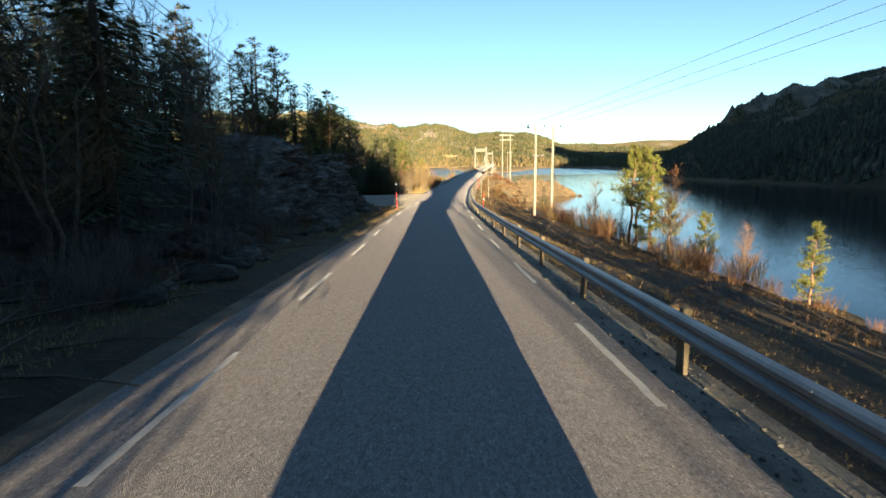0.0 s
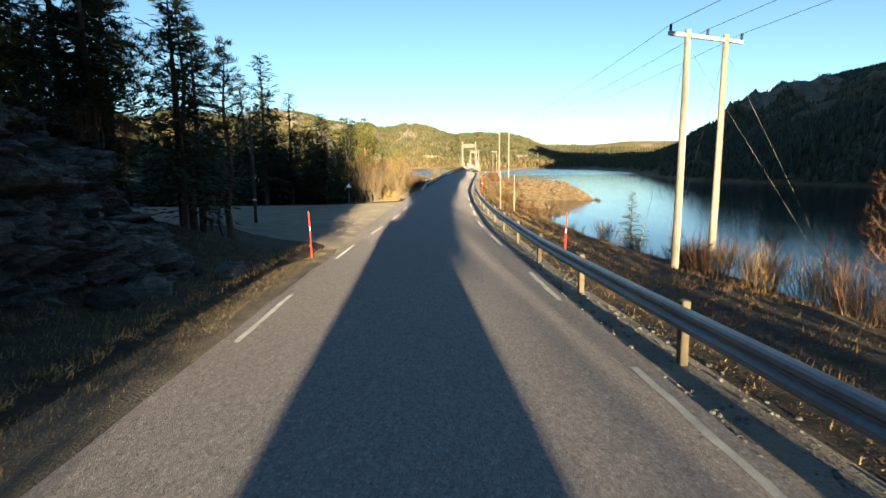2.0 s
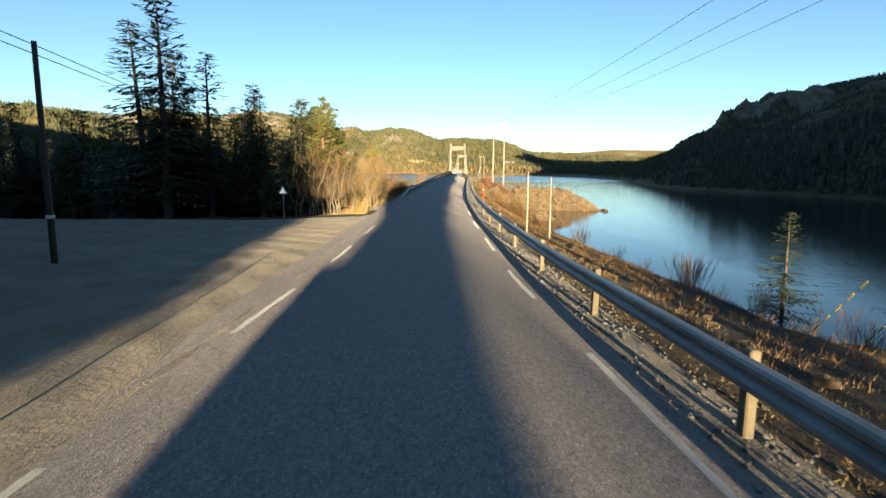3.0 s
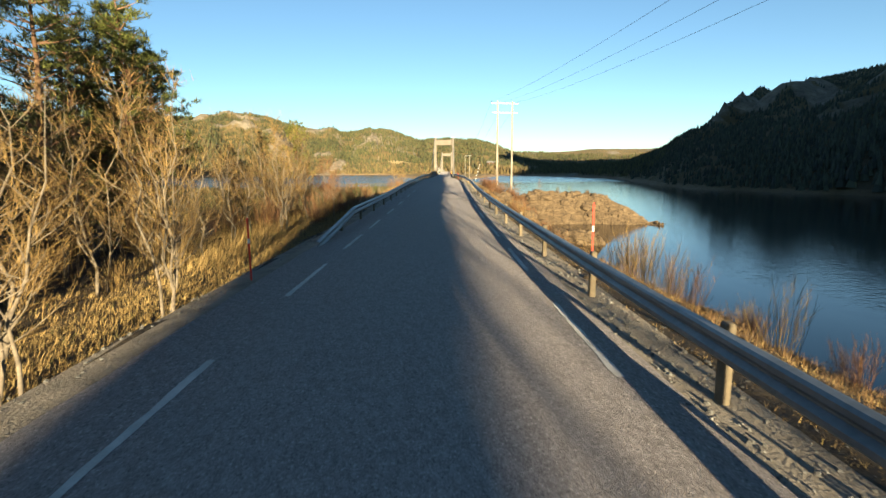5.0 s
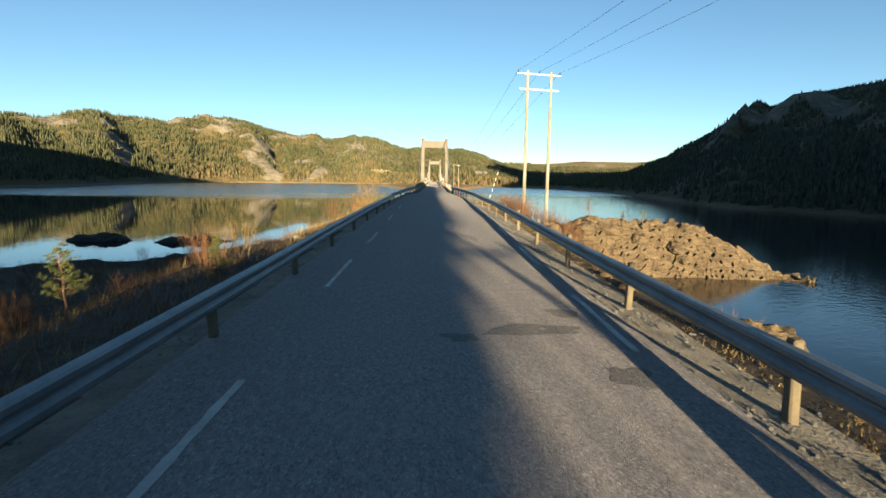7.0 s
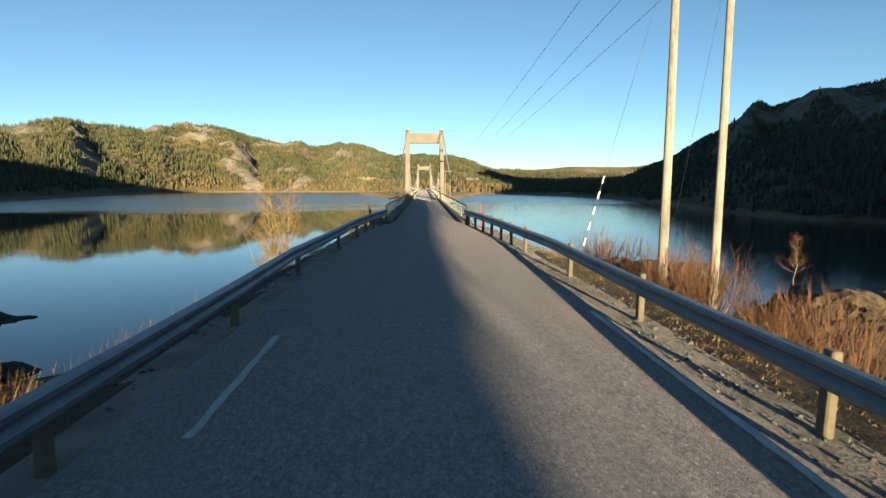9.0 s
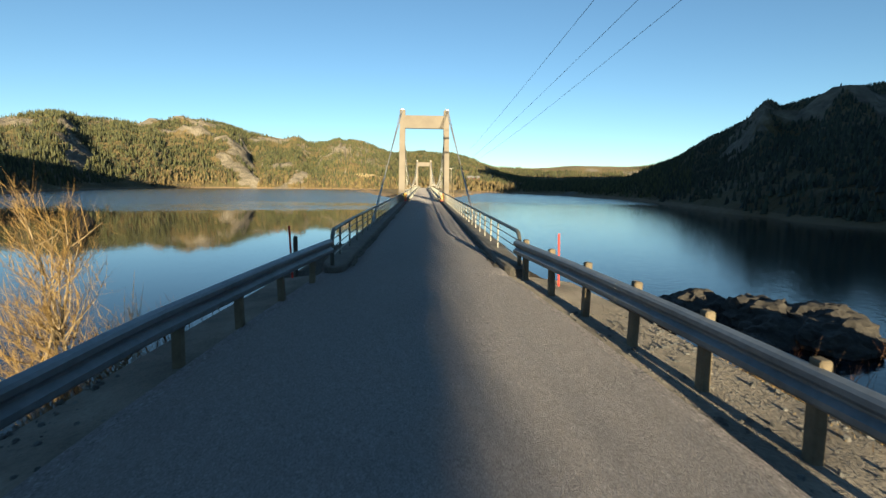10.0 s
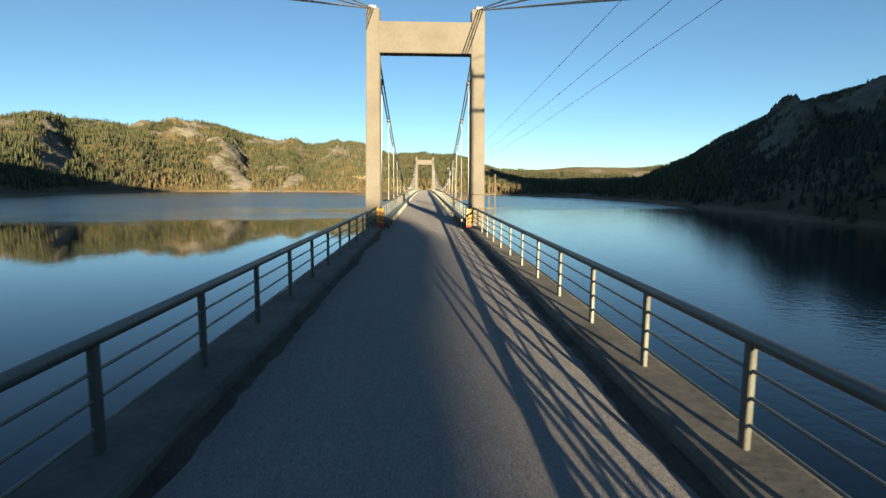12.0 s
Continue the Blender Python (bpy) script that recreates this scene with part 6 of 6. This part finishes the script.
def shoulder_right(r):
    y = r.uniform(2, 172)
    k = 3.3 * (1 - narrowing(y))
    o = 2.95 + 1.7 * r.random()
    return float(road_x(y)) + o - k, y, float(road_z(y)) + float(np.interp(o, (2.95, 3.6, 4.6), (-0.05, -0.085, -0.21)))


def shoulder_left(r):
    y = r.uniform(0, 52) if r.random() < 0.5 else r.uniform(88, 170)
    o = 3.45 + 1.0 * r.random()
    k = 3.3 * (1 - narrowing(y)) if y > 60 else 0.0
    return float(road_x(y)) - o + k, y, float(road_z(y)) - 0.085 - 0.06 * (o - 3.5)


pebbles(9000, shoulder_right, "rock_cut", "loose grey gravel under the guard rail", 21)
pebbles(5000, shoulder_left, "rock_cut", "loose grey gravel along the road edge", 22)

# ---- woods on the far hills ----


def conifers(name, n, az0, az1, u0, u1, h0, h1, label, seed, mat="far_tree", dens=0.42, width=0.2):
    g = np.random.RandomState(seed)
    az = g.uniform(az0, az1, n)
    u = g.uniform(u0, u1, n)
    sh, cr = np.interp(az, HAZ, HSH), np.interp(az, HAZ, HCR)
    rr = sh + (cr - sh) * u
    x, y = 9.0 + rr * np.sin(np.radians(az)), 163.0 + rr * np.cos(np.radians(az))
    z = ground_z(x, y)
    e = 4.0
    sl = np.hypot(ground_z(x + e, y) - z, ground_z(x, y + e) - z) / e
    z = z - 0.3 * sl
    keep = (z > LAKE + 0.7) & (sl < 1.5) & (crag_mask(x, y) < g.uniform(0.05, 0.55, n)) & (fbm(x, y, 60, 3, 77) + g.uniform(-0.6, 0.6, n) > dens - 0.75)
    x, y, z = x[keep], y[keep], z[keep]
    m = len(x)
    h = g.uniform(h0, h1, m)
    w = h * g.uniform(width * 0.7, width * 1.25, m)
    ph = g.uniform(0, 2 * math.pi, m)
    k = 5
    V, F = [], []
    for tier, (zb, zt, ws) in enumerate(((0.05, 0.68, 1.0), (0.42, 1.0, 0.66))):
        ang = ph[:, None] + np.arange(k)[None] * 2 * math.pi / k + tier
        jag = g.uniform(0.75, 1.2, (m, k))
        ring = np.stack([x[:, None] + np.cos(ang) * (w * ws)[:, None] * jag, y[:, None] + np.sin(ang) * (w * ws)[:, None] * jag, z[:, None] + (h * zb)[:, None] * g.uniform(0.7, 1.3, (m, k))], 2)
        apex = np.stack([x, y, z + h * zt], 1)[:, None]
        V.append(np.concatenate([ring, apex], 1))
    V = np.concatenate(V, 1).reshape(-1, 3)
    base = np.arange(m) * 2 * (k + 1)
    for tier in range(2):
        b = base + tier * (k + 1)
        for j in range(k):
            F.append(np.stack([b + j, b + (j + 1) % k, b + k], 1))
    F = np.concatenate(F)
    tagged(new(name, mesh_from(name, V.tolist(), F.tolist(), [M[mat]])), label, "forest", kind="stuff")


conifers("hillside_forest", 56000, -58, 12, 0.02, 1.0, 3.2, 7.5, "spruce and pine forest covering the sunlit hills", 1, width=0.15)
conifers("hillside_forest", 9000, 12, 33, 0.02, 1.0, 3, 5.5, "dense conifer forest on the far shore", 2, dens=0.25, width=0.16)
conifers("hillside_forest", 9000, 8, 34, 1.6, 4.2, 6, 11, "conifer forest on the next range of hills", 12, dens=0.3, width=0.16)
conifers("hillside_forest", 26000, 30, 62, 0.0, 1.0, 1.9, 4.0, "spruce forest on the steep hill, shade put into its dark colour", 3, "shade_spruce", 0.42, 0.25)
conifers("hillside_forest", 5000, 60, 100, 0.0, 0.7, 3, 6, "spruce forest on the steep shore, shade put into its dark colour", 8, "shade_spruce", 0.3, 0.25)
conifers("shore_birches", 1800, -20, 16, 0.005, 0.09, 3, 7, "bare brown birches along the far shore", 4, "far_birch", 0.2, 0.35)

# ---- far farm and field ----
M["field"] = plain("stubble_field", (0.15, 0.112, 0.055), (0.26, 0.20, 0.105), 0.05, 0.95, 0, 0.5, 0.1, 0.6, dr=1.0)
M["red_wall"] = plain("red_painted_boards", (0.15, 0.045, 0.03), (0.22, 0.065, 0.042), 0.4, 0.85, 0, 0.2, 0.02)
M["grey_roof"] = plain("grey_roofing", (0.10, 0.10, 0.10), (0.20, 0.19, 0.18), 0.5, 0.8, 0, 0.2, 0.02)


def drape(name, x0, x1, y0, y1, n, lift, mat):
    xs, ys = np.linspace(x0, x1, n), np.linspace(y0, y1, n)
    X, Y = np.meshgrid(xs, ys)
    Z = height(X, Y) + lift
    v = np.stack([X.ravel(), Y.ravel(), Z.ravel()], 1).tolist()
    f = [(j * n + i, j * n + i + 1, (j + 1) * n + i + 1, (j + 1) * n + i) for j in range(n - 1) for i in range(n - 1)]
    return mesh_from(name, v, f, [mat], True)


tagged(new("field", drape("field", -2, 36, 854, 878, 24, 0.5, M["field"])), "pale stubble field on the far hillside", "field", kind="structure")
for x, y, w, d, hh, rz in ((136, 803, 8, 6, 3.6, 20), (147, 815, 6, 5, 3.0, -15)):
    z = gz(x, y)
    hs = thing("farmhouse", "small red wooden farmhouse with a grey roof, far across the lake", "house", (x, y, z), rz, group="farmhouses")
    part("wall", add_box(bmesh.new(), (w, d, hh + 2), (0, 0, hh / 2 - 1), 0.05), M["red_wall"], hs)
    bm = bmesh.new()
    rows = [[bm.verts.new(p) for p in ((sx * (w / 2 + 0.4), -d / 2 - 0.5, hh - 0.2), (sx * (w / 2 + 0.4), 0, hh + d * 0.45), (sx * (w / 2 + 0.4), d / 2 + 0.5, hh - 0.2))] for sx in (-1, 1)]
    bm.faces.new(rows[0])
    bm.faces.new(rows[1][::-1])
    for a in range(3):
        bm.faces.new((rows[0][a], rows[1][a], rows[1][(a + 1) % 3], rows[0][(a + 1) % 3]))
    part("roof", bm, M["grey_roof"], hs)
    for k in (-1, 1):
        win = part("window", add_box(bmesh.new(), (1.0, 0.1, 1.1), (k * w * 0.25, -d / 2 - 0.03, hh * 0.55), 0.02), M["white"], hs)
        part("pane", add_box(bmesh.new(), (0.8, 0.06, 0.9), (k * w * 0.25, -d / 2 - 0.07, hh * 0.55)), M["black"], win)

# ---- side road ----


def track_gravel():
    """Packed gravel with compacted wheel tracks that sweep into the side road and grassy ridges."""
    m, nt, p, geo = base_mat("track_gravel", 0.95, 0, 1.0)
    pos = geo.outputs["Position"]
    wave = nt.nodes.new("ShaderNodeTexWave")
    wave.wave_type, wave.rings_direction = "RINGS", "Z"
    wave.inputs["Scale"].default_value, wave.inputs["Distortion"].default_value = 0.22, 3.0
    wave.inputs["Detail"].default_value, wave.inputs["Detail Scale"].default_value = 4.0, 0.5
    shift = nt.nodes.new("ShaderNodeMapping")
    shift.inputs["Location"].default_value = (24, -46, 0)
    nt.links.new(pos, shift.inputs["Vector"])
    nt.links.new(shift.outputs[0], wave.inputs["Vector"])
    broad, grain, pebble = noise_tex(nt, pos, 0.7, 5, 0.65), noise_tex(nt, pos, 24, 4, 0.7), noise_tex(nt, pos, 7, 4, 0.7)
    col = ramp(nt, broad, [(0.35, (0.17, 0.14, 0.105)), (0.65, (0.44, 0.37, 0.28))])
    col = mixc(nt, math_node(nt, "MULTIPLY", ramp(nt, wave.outputs["Fac"], [(0.35, (0, 0, 0)), (0.75, (1, 1, 1))]), 0.55), col, (0.30, 0.26, 0.205))
    col = mixc(nt, math_node(nt, "MULTIPLY", ramp(nt, noise_tex(nt, pos, 0.45, 6, 0.7), [(0.56, (0, 0, 0)), (0.66, (1, 1, 1))]), 0.6), col, (0.24, 0.17, 0.06))
    col = mixc(nt, 0.45, col, ramp(nt, grain, [(0.32, (0.17, 0.145, 0.115)), (0.68, (0.52, 0.45, 0.355))]))
    nt.links.new(col, p.inputs["Base Color"])
    h = math_node(nt, "ADD", math_node(nt, "MULTIPLY", grain, 0.5), math_node(nt, "ADD", pebble, math_node(nt, "MULTIPLY", wave.outputs["Fac"], -0.8)))
    bump(nt, p, h, 1.0, 0.13)
    return m


M["track_gravel"] = track_gravel()


def side_road():
    n, k = 40, 26
    verts = []
    for i in range(n + 1):
        u = (i / n) ** 1.5
        for j in range(k + 1):
            v = j / k
            x0 = -2.98 - 0.12 * noise.noise((0.0, 70 + 30 * v, 4.0)) + (0.15 if 0.1 < v < 0.9 else 0.0) * (v * 0.8)
            d = 34 * u
            near = 51.0 + 12.0 * min(1, d / 9.0) ** 1.3 + 0.25 * max(0.0, d - 9.0)
            far = 84.5 - 4.5 * min(1, u * 5) + 5.5 * u
            y = near + (far - near) * v
            x = float(road_x(y)) + x0 - d
            z = float(road_z(y)) - 0.016 - 0.03 * min(1, d / 0.6) - 0.012 * d + (0.025 * math.sin(y * 3.1 + x) + 0.03 * noise.noise((x * 0.8, y * 0.8, 0))) * min(1, d / 2)
            edge = min(v, 1 - v) * 8
            z -= 0.2 * max(0, 1 - edge) ** 2 * min(1, d / 1.5)
            verts.append((x, y, max(z, gz(x, y) + 0.02) if 0.05 < v < 0.95 else z))
    faces = [(a := i * (k + 1) + j, a + 1, a + k + 2, a + k + 1) for i in range(n) for j in range(k)]
    return mesh_from("side_road", verts, faces, [M["track_gravel"]], True)


tagged(new("side_road", side_road()), "wide gravel junction of a side road with wheel tracks", "gravel road", kind="structure")

# ---- worn paint and patches on the road ----


def strip(name, y0, y1, off, w, mat, lift, label="", ragged=0.012, seed=0):
    r = random.Random(seed)
    st = stations(y0, y1, 0.25, off, lift)
    bm = bmesh.new()
    rows = []
    for x, y, z, nx, ny in st:
        a, b = w / 2 + r.uniform(-ragged, ragged), w / 2 + r.uniform(-ragged, ragged)
        o = abs((x - float(road_x(y))))
        crown = -0.03 * max(0.0, (o - 1.5) / (2.05 if x < float(road_x(y)) else 1.5)) 
        rows.append([bm.verts.new((x - a * nx, y - a * ny, z + crown)), bm.verts.new((x + b * nx, y + b * ny, z + crown))])
    for p, q in zip(rows, rows[1:]):
        bm.faces.new((p[0], p[1], q[1], q[0]))
    bmesh.ops.recalc_face_normals(bm, faces=bm.faces)
    return part(name, bm, mat, road, label)


k = 0
for y in (-10.3, -3.2, 4.0, 11.1, 18.3, 25.6, 33.3, 41.0, 49.8, 57.3, 64.5, 71.6, 78.6, 85.6, 92.5, 98.6, 104.2, 111.0, 117.8, 126.4, 133.4, 142.4, 152.6):
    strip("edge_line", y, y + 3.5, LINE_L, 0.10, M["paint"], 0.008, seed=k)
    k += 1
for y in (-9.0, -1.8, 5.4, 12.7, 19.8, 27.5, 36.0, 43.5, 52.8, 59.9, 67.0, 74.1, 81.2, 88.4, 95.0, 101.4, 108.4, 115.4, 122.4, 129.4, 136.4, 142.6):
    strip("edge_line", y, y + 3.5, LINE_R, 0.10, M["paint"], 0.008, seed=k)
    k += 1
strip("edge_line", 148.5, 157.5, LINE_R, 0.10, M["paint"], 0.008, "worn white edge line", seed=99)
bm = road_ribbon([(-3.3, -0.018), (-1.5, 0.006), (1.5, 0.006), (2.8, -0.02)], 157.8, 175.58, 0.5)
part("asphalt_patch", bm, M["deck_asphalt"], road, "newer smooth asphalt surface before the bridge", smooth=True)


def stain(x, y, rx, ry, seed):
    r = random.Random(seed)
    bm = bmesh.new()
    n = 26
    ring = []
    for i in range(n):
        a = 2 * math.pi * i / n
        q = 0.7 + 0.45 * noise.noise((math.cos(a) * 1.4 + seed, math.sin(a) * 1.4, 0.3)) + r.uniform(-0.08, 0.08)
        px, py = x + math.cos(a) * rx * q, y + math.sin(a) * ry * q
        ring.append(bm.verts.new((px, py, float(road_z(py)) + 0.006 - 0.02 * max(0, abs(px - float(road_x(py))) - 1.5))))
    bm.faces.new(ring)
    bmesh.ops.recalc_face_normals(bm, faces=bm.faces)
    part("asphalt_patch", bm, M["patch"], road, "dark worn patch in the asphalt")


for i, (x, y, rx, ry) in enumerate(((5.1, 122.9, 0.45, 0.3), (6.2, 123.2, 1.0, 0.42), (6.9, 121.2, 0.4, 0.5), (7.1, 124.2, 0.4, 0.42))):
    stain(x, y, rx, ry, i + 3)

# ---- the truck whose long shadow lies on the road ----
truck = thing("delivery_truck", "white box truck standing on the road, low sun behind it", "truck", (0.12, -0.45, float(road_z(-3.0)) + 0.02))
M["truck_white"] = plain("truck_paint", (0.62, 0.62, 0.61), (0.74, 0.74, 0.73), 1.0, 0.35, 0, 0)
M["glass"] = plain("dark_glass", (0.015, 0.018, 0.02), (0.03, 0.034, 0.038), 1.0, 0.08, 0, 0)
bm = bmesh.new()
prof = [(-0.0, 0.5), (-0.0, 1.35), (-0.35, 2.35), (-0.75, 2.75), (-2.1, 2.85), (-2.1, 0.5)]
rows = [[bm.verts.new((sx * 1.2, a, b)) for a, b in prof] for sx in (-1, 1)]
bm.faces.new(rows[0][::-1])
bm.faces.new(rows[1])
for k in range(len(prof)):
    bm.faces.new((rows[0][k], rows[0][(k + 1) % 6], rows[1][(k + 1) % 6], rows[1][k]))
bmesh.ops.recalc_face_normals(bm, faces=bm.faces)
bmesh.ops.bevel(bm, geom=list(bm.edges), offset=0.07, segments=2, affect="EDGES")
cab = part("cab", bm, M["truck_white"], truck)
part("windscreen", add_box(bmesh.new(), (2.0, 0.04, 0.85), (0, -0.19, 1.86), 0.015, Matrix.Rotation(radians(19.3), 3, "X")), M["glass"], cab, "dark windscreen")
part("bumper", add_box(bmesh.new(), (2.35, 0.2, 0.35), (0, -0.02, 0.5), 0.05), M["black"], cab)
part("cargo_box", add_box(bmesh.new(), (2.5, 5.0, 3.35), (0, -4.75, 2.475), 0.06), M["truck_white"], truck)
part("chassis", add_box(bmesh.new(), (2.3, 6.9, 0.62), (0, -3.7, 0.52), 0.03), M["black"], truck)
for y in (-1.1, -5.8):
    for s in (-1, 1):
        w = part("tyre", add_tube(bmesh.new(), [(s * 0.82, y, 0.45), (s * 0.87, y, 0.45), (s * 1.1, y, 0.45), (s * 1.15, y, 0.45)], [0.38, 0.45, 0.45, 0.38], 20), M["black"], truck)
        part("rim", add_tube(bmesh.new(), [(s * 1.12, y, 0.45), (s * 1.17, y, 0.45)], [0.25, 0.2], 14), M["steel"], w)
